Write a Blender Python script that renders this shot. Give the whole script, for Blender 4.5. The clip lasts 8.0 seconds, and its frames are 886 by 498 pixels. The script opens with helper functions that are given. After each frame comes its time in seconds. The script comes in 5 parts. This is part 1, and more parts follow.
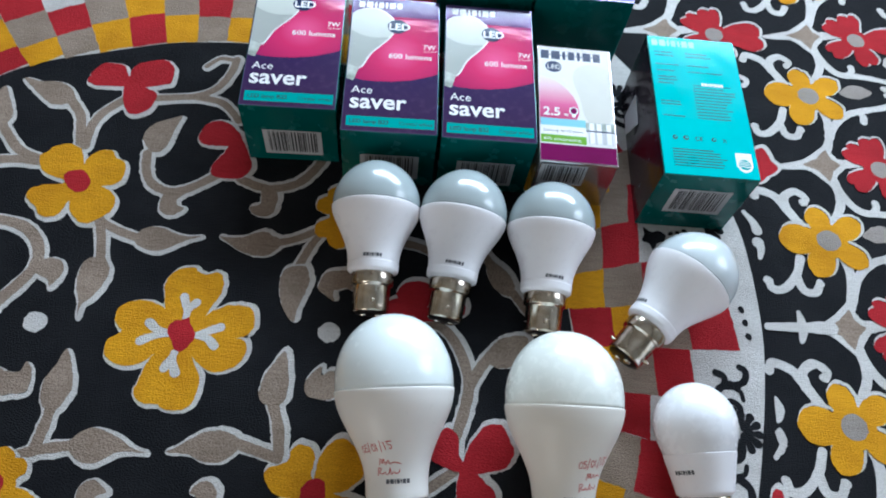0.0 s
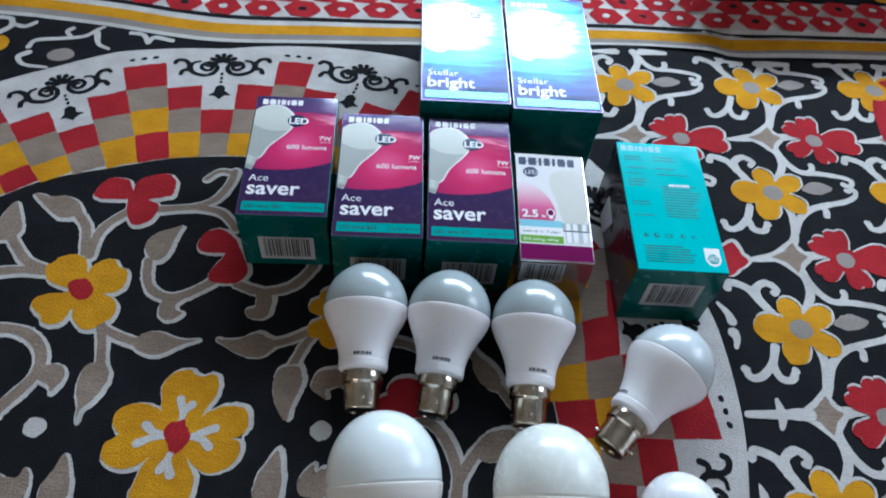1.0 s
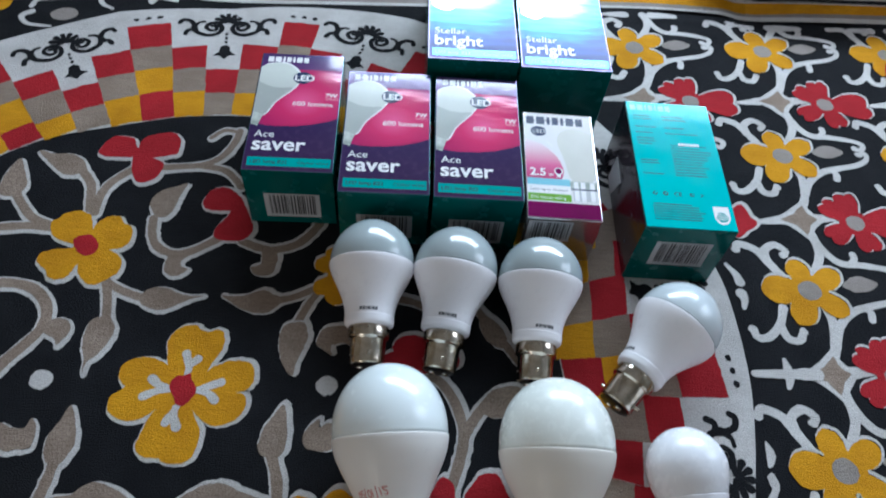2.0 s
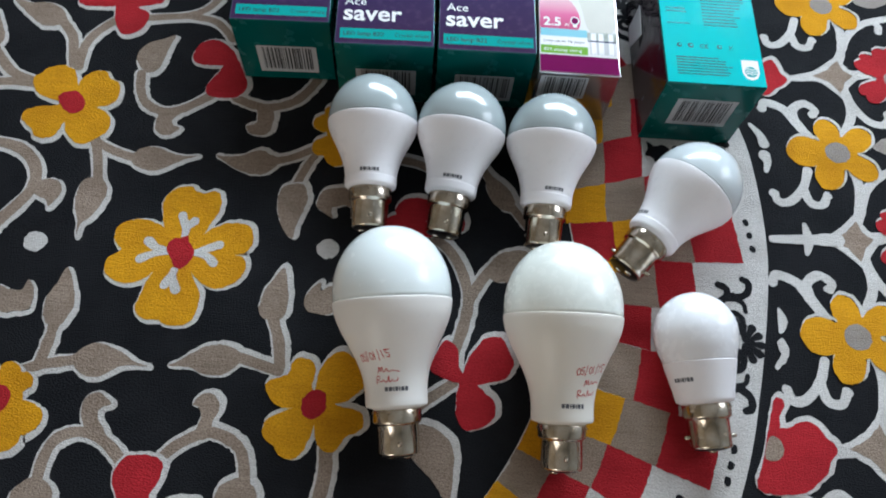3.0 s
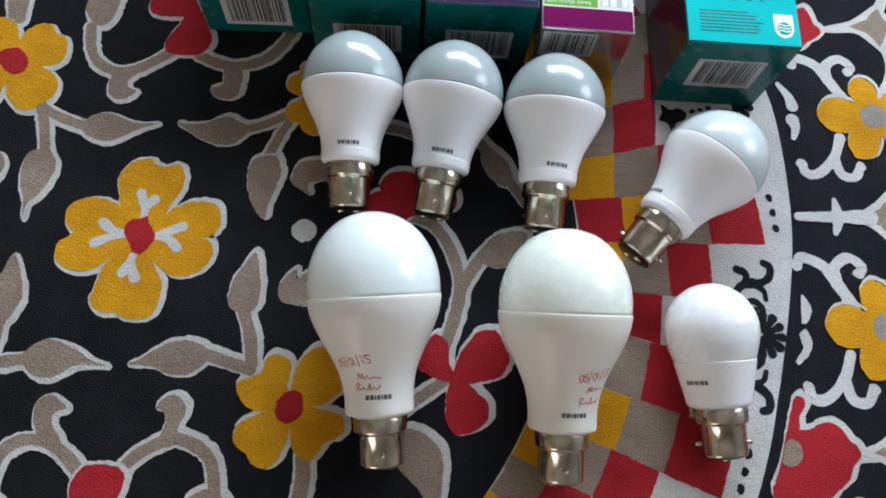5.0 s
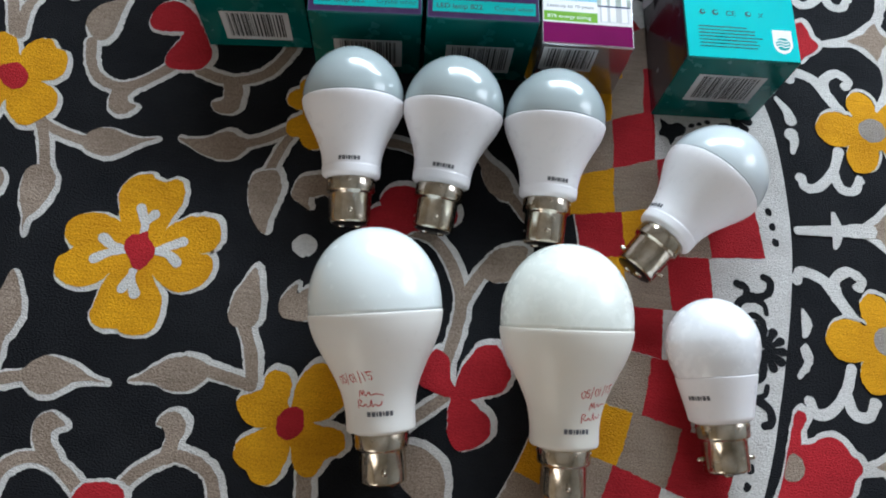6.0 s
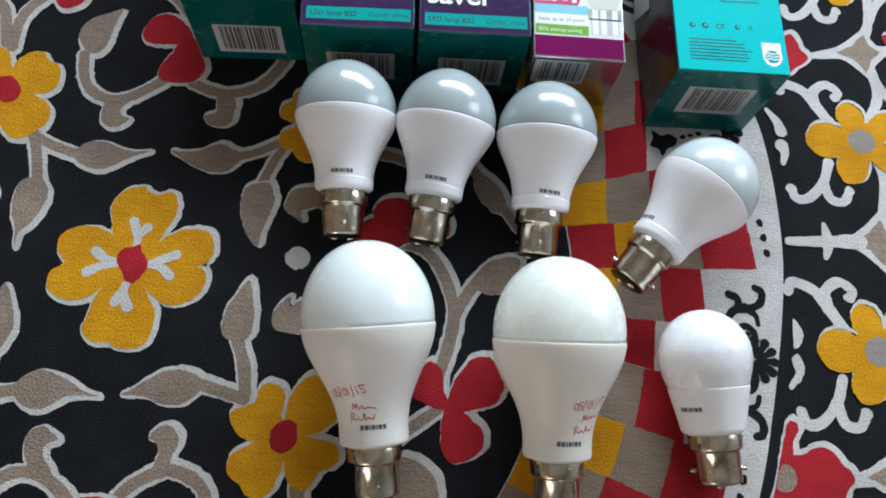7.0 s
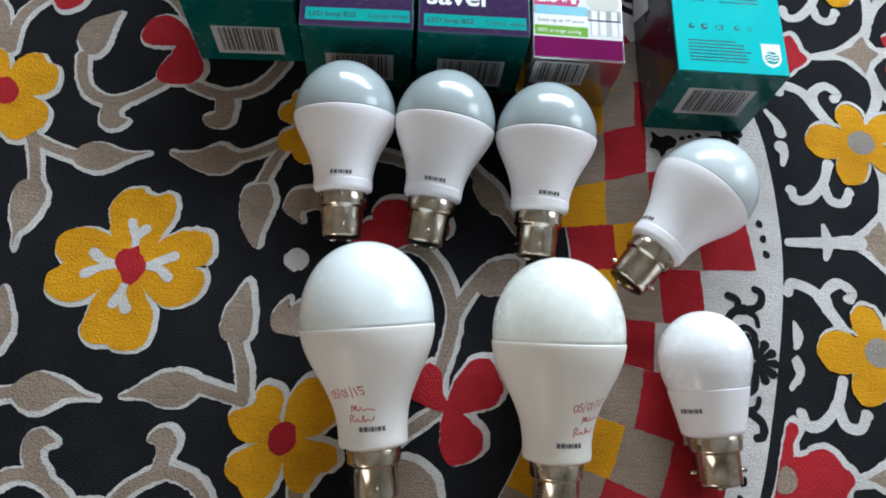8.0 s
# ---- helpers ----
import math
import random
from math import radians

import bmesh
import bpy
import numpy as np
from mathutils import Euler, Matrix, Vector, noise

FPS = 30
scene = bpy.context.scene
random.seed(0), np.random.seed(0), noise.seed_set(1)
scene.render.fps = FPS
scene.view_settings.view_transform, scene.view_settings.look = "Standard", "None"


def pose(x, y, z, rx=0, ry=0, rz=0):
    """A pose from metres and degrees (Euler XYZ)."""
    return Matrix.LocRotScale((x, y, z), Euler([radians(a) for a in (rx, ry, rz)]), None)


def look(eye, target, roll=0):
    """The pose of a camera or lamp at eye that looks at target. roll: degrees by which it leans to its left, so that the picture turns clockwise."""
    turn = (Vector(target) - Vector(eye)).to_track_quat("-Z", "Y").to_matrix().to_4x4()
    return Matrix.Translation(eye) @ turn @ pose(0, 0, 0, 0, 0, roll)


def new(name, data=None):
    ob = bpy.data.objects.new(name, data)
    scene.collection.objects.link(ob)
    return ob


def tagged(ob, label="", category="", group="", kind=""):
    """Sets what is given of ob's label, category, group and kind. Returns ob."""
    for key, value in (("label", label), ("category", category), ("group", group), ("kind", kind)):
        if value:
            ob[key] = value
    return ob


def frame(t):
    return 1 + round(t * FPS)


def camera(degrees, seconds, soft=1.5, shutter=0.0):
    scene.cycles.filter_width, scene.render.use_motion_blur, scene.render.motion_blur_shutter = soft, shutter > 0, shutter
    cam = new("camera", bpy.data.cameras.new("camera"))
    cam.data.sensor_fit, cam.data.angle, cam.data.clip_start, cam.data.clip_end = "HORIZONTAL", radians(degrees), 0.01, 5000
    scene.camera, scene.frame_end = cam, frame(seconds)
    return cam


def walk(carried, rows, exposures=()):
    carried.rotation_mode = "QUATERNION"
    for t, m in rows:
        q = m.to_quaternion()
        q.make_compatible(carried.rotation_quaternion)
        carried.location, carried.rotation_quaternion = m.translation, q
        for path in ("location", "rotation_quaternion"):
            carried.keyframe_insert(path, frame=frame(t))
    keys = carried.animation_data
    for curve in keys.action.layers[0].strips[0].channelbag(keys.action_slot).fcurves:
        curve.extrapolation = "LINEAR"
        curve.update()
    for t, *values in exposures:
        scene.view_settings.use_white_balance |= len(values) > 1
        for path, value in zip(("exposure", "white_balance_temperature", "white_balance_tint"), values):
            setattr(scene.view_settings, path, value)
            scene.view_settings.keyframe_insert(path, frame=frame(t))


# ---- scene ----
cam = camera(62.3, 8.0, soft=1.9, shutter=0.4)
PATH = [
    (0, (0.1360, -0.1542, 0.4190), (0.1619, 0.3338, -0.4535), 9.43),
    (0.5, (0.1401, -0.1670, 0.4335), (0.1572, 0.3709, -0.4093), 8.08),
    (1, (0.1421, -0.1655, 0.4396), (0.1584, 0.4336, -0.3609), 6.82),
    (1.2, (0.1429, -0.1769, 0.4292), (0.1560, 0.4298, -0.3656), 6.93),
    (2.3, (0.1417, -0.1775, 0.4251), (0.1579, 0.3586, -0.4189), 7.31),
    (2.5, (0.1461, -0.1771, 0.4192), (0.1666, 0.3161, -0.4504), 8.13),
    (3, (0.1475, -0.1696, 0.4065), (0.1624, 0.2548, -0.4989), 7.74),
    (3.5, (0.1486, -0.1584, 0.3981), (0.1657, 0.2376, -0.5201), 8.15),
    (4, (0.1490, -0.1440, 0.3918), (0.1705, 0.2310, -0.5350), 8.94),
    (4.5, (0.1505, -0.1306, 0.3831), (0.1750, 0.2209, -0.5527), 9.51),
    (4.7, (0.1518, -0.1266, 0.3781), (0.1756, 0.2112, -0.5628), 9.53),
    (5.8, (0.1473, -0.1167, 0.3779), (0.1770, 0.2094, -0.5669), 10.82),
    (6, (0.1480, -0.1189, 0.3787), (0.1775, 0.2231, -0.5605), 10.34),
    (6.5, (0.1475, -0.1175, 0.3804), (0.1797, 0.2328, -0.5557), 10.80),
    (7, (0.1488, -0.1160, 0.3809), (0.1843, 0.2340, -0.5552), 10.95),
    (7.5, (0.1485, -0.1154, 0.3805), (0.1835, 0.2351, -0.5554), 10.98),
    (8, (0.1488, -0.1163, 0.3798), (0.1853, 0.2371, -0.5549), 11.03),
]
# the camera's own exposure and white balance: seconds, stops, kelvin, tint
EXPOSURES = [(0.0, 0.5, 6000, 9), (0.5, 0.5, 6000, 9), (1.0, 0.1, 5900, 10), (1.3, 0.1, 5900, 10), (2.3, 0.14, 6000, 10), (2.6, 0.26, 6200, 10), (3.1, 0.46, 6400, 10), (8.0, 0.48, 6450, 10)]
walk(cam, [(t, look(eye, target, roll)) for t, eye, target, roll in PATH], EXPOSURES)

# ---- light: daylight through the window at the head of the bed and the one beside it, and an added warm fill behind ----
world = bpy.data.worlds.new("daylight")
scene.world = world
world.use_nodes = True
wt = world.node_tree
sky = wt.nodes.new("ShaderNodeTexSky")
sky.sky_type, sky.sun_disc = "NISHITA", False
sky.sun_elevation, sky.sun_rotation = radians(48), radians(60)
wt.nodes["Background"].inputs["Strength"].default_value = 0.12
wt.links.new(sky.outputs[0], wt.nodes["Background"].inputs[0])


def opening_lamp(name, m, wide, high, watts, color):
    """An area lamp in an opening: a window's sky light, or the added fill behind."""
    lamp = bpy.data.lights.new(name, "AREA")
    lamp.shape, lamp.size, lamp.size_y, lamp.energy, lamp.color = "RECTANGLE", wide, high, watts, color
    ob = new(name, lamp)
    ob.matrix_world = m
    return ob


# the room's openings: (centre x, centre z, width, height) in the head wall and, for an added fill lamp, the wall
# behind, and (centre y, ...) in the side wall
HEAD_Y, SIDE_X, BACK_Y = 0.95, 1.55, -2.6
HEAD_WINDOW = (0.44, 0.59, 1.10, 0.30)
SIDE_WINDOW = (0.60, 0.95, 0.60, 0.90)
BACK_FILL = (-1.20, 0.47, 1.00, 2.04)
opening_lamp("head_window_light", look((HEAD_WINDOW[0], HEAD_Y + 0.05, HEAD_WINDOW[1]), (HEAD_WINDOW[0], -1, HEAD_WINDOW[1])), HEAD_WINDOW[2], HEAD_WINDOW[3], 19.5, (0.76, 0.90, 1.0))
opening_lamp("side_window_light", look((SIDE_X + 0.05, SIDE_WINDOW[0], SIDE_WINDOW[1]), (-1, SIDE_WINDOW[0], SIDE_WINDOW[1])), SIDE_WINDOW[2], SIDE_WINDOW[3], 7.5, (0.82, 0.90, 1.0))
opening_lamp("back_fill_light", look((BACK_FILL[0], BACK_Y - 0.05, BACK_FILL[1]), (BACK_FILL[0], 1, BACK_FILL[1])), BACK_FILL[2], BACK_FILL[3], 17.0, (1.0, 0.91, 0.80))


# ---- materials ----
def srgb(r, g, b):
    return tuple(((c / 255 + 0.055) / 1.055) ** 2.4 if c > 10 else c / 255 / 12.92 for c in (r, g, b)) + (1.0,)


def base_material(name, color, rough, metal=0.0):
    m = bpy.data.materials.new(name)
    m.use_nodes = True
    b = m.node_tree.nodes["Principled BSDF"]
    b.inputs["Base Color"].default_value = color
    b.inputs["Roughness"].default_value = rough
    b.inputs["Metallic"].default_value = metal
    return m, m.node_tree, b


def noise_node(nt, scale, detail=3.0, stretch=None):
    n = nt.nodes.new("ShaderNodeTexNoise")
    n.inputs["Scale"].default_value, n.inputs["Detail"].default_value = scale, detail
    c = nt.nodes.new("ShaderNodeTexCoord")
    if stretch:
        mp = nt.nodes.new("ShaderNodeMapping")
        mp.inputs["Scale"].default_value = stretch
        nt.links.new(c.outputs["Object"], mp.inputs[0])
        nt.links.new(mp.outputs[0], n.inputs["Vector"])
    else:
        nt.links.new(c.outputs["Object"], n.inputs["Vector"])
    return n


def blend(nt, fac, a, b, mode="MIX"):
    """A colour mix; a and b are colours or sockets."""
    m = nt.nodes.new("ShaderNodeMix")
    m.data_type, m.blend_type = "RGBA", mode
    for slot, v in ((0, fac), (6, a), (7, b)):
        if isinstance(v, bpy.types.NodeSocket):
            nt.links.new(v, m.inputs[slot])
        else:
            m.inputs[slot].default_value = v
    return m.outputs[2]


def ranged(nt, socket, lo, hi, a=0.0, b=1.0):
    r = nt.nodes.new("ShaderNodeMapRange")
    r.inputs[1].default_value, r.inputs[2].default_value, r.inputs[3].default_value, r.inputs[4].default_value = lo, hi, a, b
    nt.links.new(socket, r.inputs[0])
    return r.outputs[0]


def bump(nt, bsdf, socket, strength, distance):
    n = nt.nodes.new("ShaderNodeBump")
    n.inputs["Strength"].default_value, n.inputs["Distance"].default_value = strength, distance
    nt.links.new(socket, n.inputs["Height"])
    nt.links.new(n.outputs[0], bsdf.inputs["Normal"])


def fabric(name, color, worn, amount=0.5):
    """Printed cotton: uneven dye, cross threads and a coarse weave."""
    m, nt, b = base_material(name, color, 0.85)
    patch = ranged(nt, noise_node(nt, 38, 5).outputs[0], 0.35, 0.7)
    threads = ranged(nt, noise_node(nt, 420, 2, (0.10, 1.8, 1)).outputs[0], 0.45, 0.72)
    fleck = ranged(nt, noise_node(nt, 1500, 3).outputs[0], 0.42, 0.66)
    c = blend(nt, patch, color, tuple(x * 0.55 + y * 0.45 for x, y in zip(color, worn)))
    mixer = nt.nodes.new("ShaderNodeMath")
    mixer.operation = "MULTIPLY_ADD"
    nt.links.new(threads, mixer.inputs[0])
    mixer.inputs[1].default_value = amount * 0.35
    half = nt.nodes.new("ShaderNodeMath")
    half.operation = "MULTIPLY"
    half.inputs[1].default_value = amount * 1.1
    nt.links.new(fleck, half.inputs[0])
    nt.links.new(half.outputs[0], mixer.inputs[2])
    mixer.use_clamp = True
    c = blend(nt, mixer.outputs[0], c, worn)
    nt.links.new(c, b.inputs["Base Color"])
    b.inputs["Specular IOR Level"].default_value = 0.12
    weave = noise_node(nt, 1100, 3, (0.8, 1.3, 1))
    bump(nt, b, weave.outputs[0], 1.0, 0.0010)
    # soft creases of the lying cloth
    crease = nt.nodes.new("ShaderNodeBump")
    crease.inputs["Strength"].default_value, crease.inputs["Distance"].default_value = 0.5, 0.012
    nt.links.new(noise_node(nt, 8, 2, (0.6, 1.5, 1)).outputs[0], crease.inputs["Height"])
    nt.links.new(crease.outputs[0], b.inputs["Normal"].links[0].from_node.inputs["Normal"])
    return m


BLACK = fabric("black_cotton", (0.006, 0.0065, 0.0085, 1), (0.02, 0.02, 0.023, 1), 0.35)
WHITE = fabric("white_cotton", srgb(220, 216, 213), srgb(168, 162, 158), 0.5)
TAN = fabric("tan_cotton", srgb(168, 149, 134), srgb(108, 92, 79), 0.62)
YELLOW = fabric("yellow_cotton", srgb(232, 168, 30), srgb(168, 106, 14), 0.6)
RED = fabric("red_cotton", srgb(186, 42, 50), srgb(128, 26, 33), 0.5)
GREY = fabric("grey_cotton", srgb(164, 154, 148), srgb(124, 114, 108), 0.5)


# ---- mesh helpers ----
def part(name, bm, material, parent, label=""):
    """Links a bmesh as one mesh object under a thing or a part; material may be a list of slots."""
    me = bpy.data.meshes.new(name)
    bm.to_mesh(me)
    bm.free()
    for m in material if isinstance(material, (list, tuple)) else [material]:
        me.materials.append(m)
    ob = new(name, me)
    if parent:
        ob.parent = parent
    return tagged(ob, label)


def smooth_curve(points, closed=False, steps=8):
    """A Catmull-Rom curve through control points."""
    p = [Vector((q[0], q[1])) for q in points]
    n = len(p)
    res = []
    for i in range(n if closed else n - 1):
        if closed:
            a, b, c, d = p[i - 1], p[i], p[(i + 1) % n], p[(i + 2) % n]
        else:
            b, c = p[i], p[i + 1]
            a = p[i - 1] if i else b * 2 - c
            d = p[i + 2] if i + 2 < n else c * 2 - b
        for k in range(steps):
            t = k / steps
            res.append(0.5 * (2 * b + (c - a) * t + (2 * a - 5 * b + 4 * c - d) * t * t + (3 * b - a - 3 * c + d) * t ** 3))
    if not closed:
        res.append(p[-1])
    return res


def turned(points):
    """Counter-clockwise order."""
    area = sum(a.x * b.y - b.x * a.y for a, b in zip(points, points[1:] + points[:1]))
    return points if area > 0 else points[::-1]


def grown(points, d):
    """A closed outline pushed outwards by d, with the hand-drawn unevenness of a print."""
    pts = turned(points)
    n = len(pts)
    res = []
    for i, p in enumerate(pts):
        t = pts[(i + 1) % n] - pts[i - 1]
        if t.length < 1e-6:
            t = Vector((1, 0))
        t.normalize()
        res.append(p + Vector((t.y, -t.x)) * d * (1 + 0.35 * noise.noise((p.x * 0.11, p.y * 0.11, 3.0))))
    return res


def ragged(points, closed=True):
    """An outline in short steps with the bleeding edge of block-printed ink."""
    res = []
    n = len(points)
    for i in range(n if closed else n - 1):
        a, b = points[i], points[(i + 1) % n]
        k = max(1, int((b - a).length / 1.4 + 0.5))
        res.extend(a + (b - a) * (j / k) for j in range(k))
    if not closed:
        res.append(points[-1])
    return [p + Vector((noise.noise((p.x * 0.42, p.y * 0.42, 11.0)) + 0.8 * noise.noise((p.x * 0.12, p.y * 0.12, 15.0)), noise.noise((p.x * 0.42, p.y * 0.42, 21.0)) + 0.8 * noise.noise((p.x * 0.12, p.y * 0.12, 25.0)))) * 0.62 for p in res]


LAYER = 0.00016
PRINTED = [0]


def hair():
    """A small height of its own for each printed shape, so that no two lie in one plane."""
    PRINTED[0] += 1
    return (PRINTED[0] * 0.6180339887) % 1.0 * 0.28


def fill(bm, outline, layer, slot=0):
    """A flat closed outline in millimetres at a print layer's height."""
    pts = ragged(turned([Vector((p[0], p[1])) for p in outline]))
    z = (layer + hair()) * LAYER
    vs = [bm.verts.new((p.x / 1000, p.y / 1000, z)) for p in pts]
    f = bm.faces.new(vs)
    f.material_index = slot
    f.normal_update()
    if f.normal.z < 0:
        f.normal_flip()
    bmesh.ops.triangulate(bm, faces=[f], ngon_method="EAR_CLIP")


def band(points, width, end=None, round_ends=True):
    """The two sides of a stroke along a curve, with rounded ends; width may taper to end."""
    c = smooth_curve(points, steps=7)
    n = len(c)
    mids = []
    for i, p in enumerate(c):
        t = (c[min(i + 1, n - 1)] - c[max(i - 1, 0)]).normalized()
        w = (width if end is None else width + (end - width) * i / (n - 1)) / 2
        w *= 1 + 0.10 * noise.noise((p.x * 0.09, p.y * 0.09, 7.0)) + 0.16 * noise.noise((p.x * 0.5, p.y * 0.5, 9.0))
        mids.append((p, t, w))
    if round_ends:
        (p, t, w), (q, u, v) = mids[0], mids[-1]
        turns = [radians(x) for x in (84, 62, 40, 20)]
        mids = [(p - t * w * math.sin(x), t, w * math.cos(x)) for x in turns] + mids + [(q + u * v * math.sin(x), u, v * math.cos(x)) for x in turns[::-1]]
    left = [p + Vector((-t.y, t.x)) * w for p, t, w in mids]
    right = [p - Vector((-t.y, t.x)) * w for p, t, w in mids]
    return left, right


def stroke(bm, points, width, layer, slot=0, end=None):
    """A ribbon of quads with rounded ends, each at a height a hair off the last one's."""
    left, right = band(points, width, end)
    z = (layer + hair()) * LAYER
    row = [(bm.verts.new((a.x / 1000, a.y / 1000, z)), bm.verts.new((b.x / 1000, b.y / 1000, z))) for a, b in zip(left, right)]
    for (a, b), (c, d) in zip(row, row[1:]):
        bm.faces.new((b, d, c, a)).material_index = slot


def slip(p):
    """The white block of the print lies a little off the colours, and turned against them."""
    return Vector((1.4, min(1.5, max(-1.5, p[0] * 0.03))))


def rim(bm, line, width, layer, slot=0):
    """A ribbon all round a closed outline."""
    line = ragged(line)
    n = len(line)
    z = (layer + hair()) * LAYER
    rows = []
    for i, p in enumerate(line):
        t = line[(i + 1) % n] - line[i - 1]
        t = t.normalized() if t.length > 1e-6 else Vector((1, 0))
        s = Vector((-t.y, t.x)) * width / 2 * (1 + 0.3 * noise.noise((p.x * 0.11, p.y * 0.11, 3.0)) + 0.2 * noise.noise((p.x * 0.6, p.y * 0.6, 5.0)) + 0.35 * noise.noise((p.x * 0.035, p.y * 0.035, 8.0)))
        p = p + slip(p)
        rows.append((bm.verts.new(((p + s).x / 1000, (p + s).y / 1000, z)), bm.verts.new(((p - s).x / 1000, (p - s).y / 1000, z))))
    for k in range(n):
        (a, b), (c, d) = rows[k], rows[(k + 1) % n]
        f = bm.faces.new((a, b, d, c))
        f.material_index = slot
        f.normal_update()
        if f.normal.z < 0:
            f.normal_flip()


def ellipse(c, rx, ry, turn=0, n=28, rough=0.05):
    res = []
    for k in range(n):
        a = 2 * math.pi * k / n
        w = 1 + rough * noise.noise((c[0] + 3 * math.cos(a), c[1] + 3 * math.sin(a), 1.0))
        x, y = rx * w * math.cos(a), ry * w * math.sin(a)
        res.append(Vector((c[0] + x * math.cos(turn) - y * math.sin(turn), c[1] + x * math.sin(turn) + y * math.cos(turn))))
    return res


# ---- the bedspread ----
# the line along which the flowered field meets the border (mm)
STRIPE = [(-900, 360), (-500, 376), (-273, 382), (-221, 382), (-169, 380), (-115, 375), (-63, 375), (18, 386), (111, 399), (200, 414), (279, 426), (335, 433), (391, 435), (418, 429), (475, 436), (533, 443), (700, 462), (1000, 495)]


def stripe_y(x):
    return float(np.interp(x, [p[0] for p in STRIPE], [p[1] for p in STRIPE]))


def raised(p):
    """The cloth is lifted behind the border, towards the side window, as over an assumed pillow, so that this corner
    turns from the light and darkens: a place on the flat cloth (m) lifted onto it.
    """
    along = min(1.0, max(0.0, (p.x - 0.33) / 0.20), max(0.0, (1.0 - p.x) / 0.2))
    past = p.y - stripe_y(p.x * 1000) / 1000 + 0.004
    if along == 0.0 or past <= 0.0:
        return p
    k = 2.2 * along * along * (3 - 2 * along) * min(1.0, past / 0.03)
    back = min(1.0, max(0.0, (past - 0.12) / 0.22))
    s = k * min(past, 0.12) / (0.44 + k * (p.y + 0.166)) * (1 - back * back * (3 - 2 * back))
    return Vector((p.x + s * (0.142 - p.x), p.y - s * (p.y + 0.166), p.z * (1 + 6 * min(1.0, k)) + s * 0.44))


def cloth_sheet():
    """A thick cotton sheet with soft rounded edges, its top at z = 0."""
    bm = bmesh.new()
    xs, ys = np.linspace(-1.0, 1.1, 85), np.linspace(-1.1, 0.86, 99)
    top = [[bm.verts.new((x, y, 0)) for x in xs] for y in ys]
    low = [[bm.verts.new((x, y, -0.004)) for x in xs] for y in ys]
    for j in range(len(ys) - 1):
        for i in range(len(xs) - 1):
            bm.faces.new((top[j][i], top[j][i + 1], top[j + 1][i + 1], top[j + 1][i]))
            bm.faces.new((low[j][i], low[j + 1][i], low[j + 1][i + 1], low[j][i + 1]))
    for j in range(len(ys) - 1):
        for i, flip in ((0, False), (len(xs) - 1, True)):
            q = (top[j][i], top[j + 1][i], low[j + 1][i], low[j][i])
            bm.faces.new(q[::-1] if flip else q)
    for i in range(len(xs) - 1):
        for j, flip in ((0, True), (len(ys) - 1, False)):
            q = (top[j][i], low[j][i], low[j][i + 1], top[j][i + 1])
            bm.faces.new(q if flip else q[::-1])
    for v in bm.verts:
        q = raised(v.co)
        v.co = q - Vector((0, 0, 0.003 if q.z > v.co.z else 0))
    bm.normal_update()
    return bm


bedspread = part("bedspread", cloth_sheet(), BLACK, None)
tagged(bedspread, "black cotton bedspread printed with yellow, red and tan flowers", "bedspread")

INK = [WHITE, TAN, YELLOW, RED, GREY, BLACK]
EDGE = 1.85


def print_part(name, bm):
    for v in bm.verts:
        v.co = raised(v.co)
    return part(name, bm, INK, bedspread)


def vine(points, width):
    bm = bmesh.new()
    stroke(bm, [Vector(p) + slip(p) * 0.6 for p in points], width + 2 * EDGE, 1, 0)
    stroke(bm, points, width - 0.6, 2, 1)
    print_part("printed_vine", bm)


def leaf(base, tip, width, bend):
    b, t = Vector(base), Vector(tip)
    d = t - b
    s = Vector((-d.y, d.x)).normalized()
    prof = [(0, 0.30), (0.12, 0.78), (0.30, 1.0), (0.5, 0.86), (0.72, 0.46), (0.88, 0.22), (1.0, 0.07)]
    mid = [b + d * u + s * bend * math.sin(u * math.pi) for u, _ in prof]
    one = [m + s * width / 2 * w for m, (_, w) in zip(mid, prof)]
    two = [m - s * width / 2 * w for m, (_, w) in zip(mid, prof)]
    line = smooth_curve(one, steps=5) + smooth_curve(two[::-1], steps=5)
    bm = bmesh.new()
    rim(bm, line, EDGE * 2.3, 1.3)
    fill(bm, line, 2.3, 1)
    print_part("printed_leaf", bm)


def knob(points):
    line = smooth_curve(points, closed=True, steps=5)
    bm = bmesh.new()
    rim(bm, line, EDGE * 1.6, 1.4)
    fill(bm, line, 2.4, 1)
    print_part("printed_curl", bm)


def dot(c, r):
    bm = bmesh.new()
    fill(bm, ellipse(c, r * 1.04, r * 0.98, 0, 24, 0.1), 1.5, 0)
    print_part("printed_dot", bm)


def bud(points):
    line = smooth_curve(points, closed=True, steps=5)
    bm = bmesh.new()
    rim(bm, line, EDGE * 2, 2.6)
    fill(bm, line, 3.2, 3)
    print_part("printed_bud", bm)


def petal(c, turn, length, width, shape):
    """A petal's outline from its flower's centre."""
    a = radians(turn)
    u, v = Vector((math.cos(a), math.sin(a))), Vector((-math.sin(a), math.cos(a)))
    return smooth_curve([Vector(c) + u * length * x + v * width * y for x, y in shape], closed=True, steps=5)


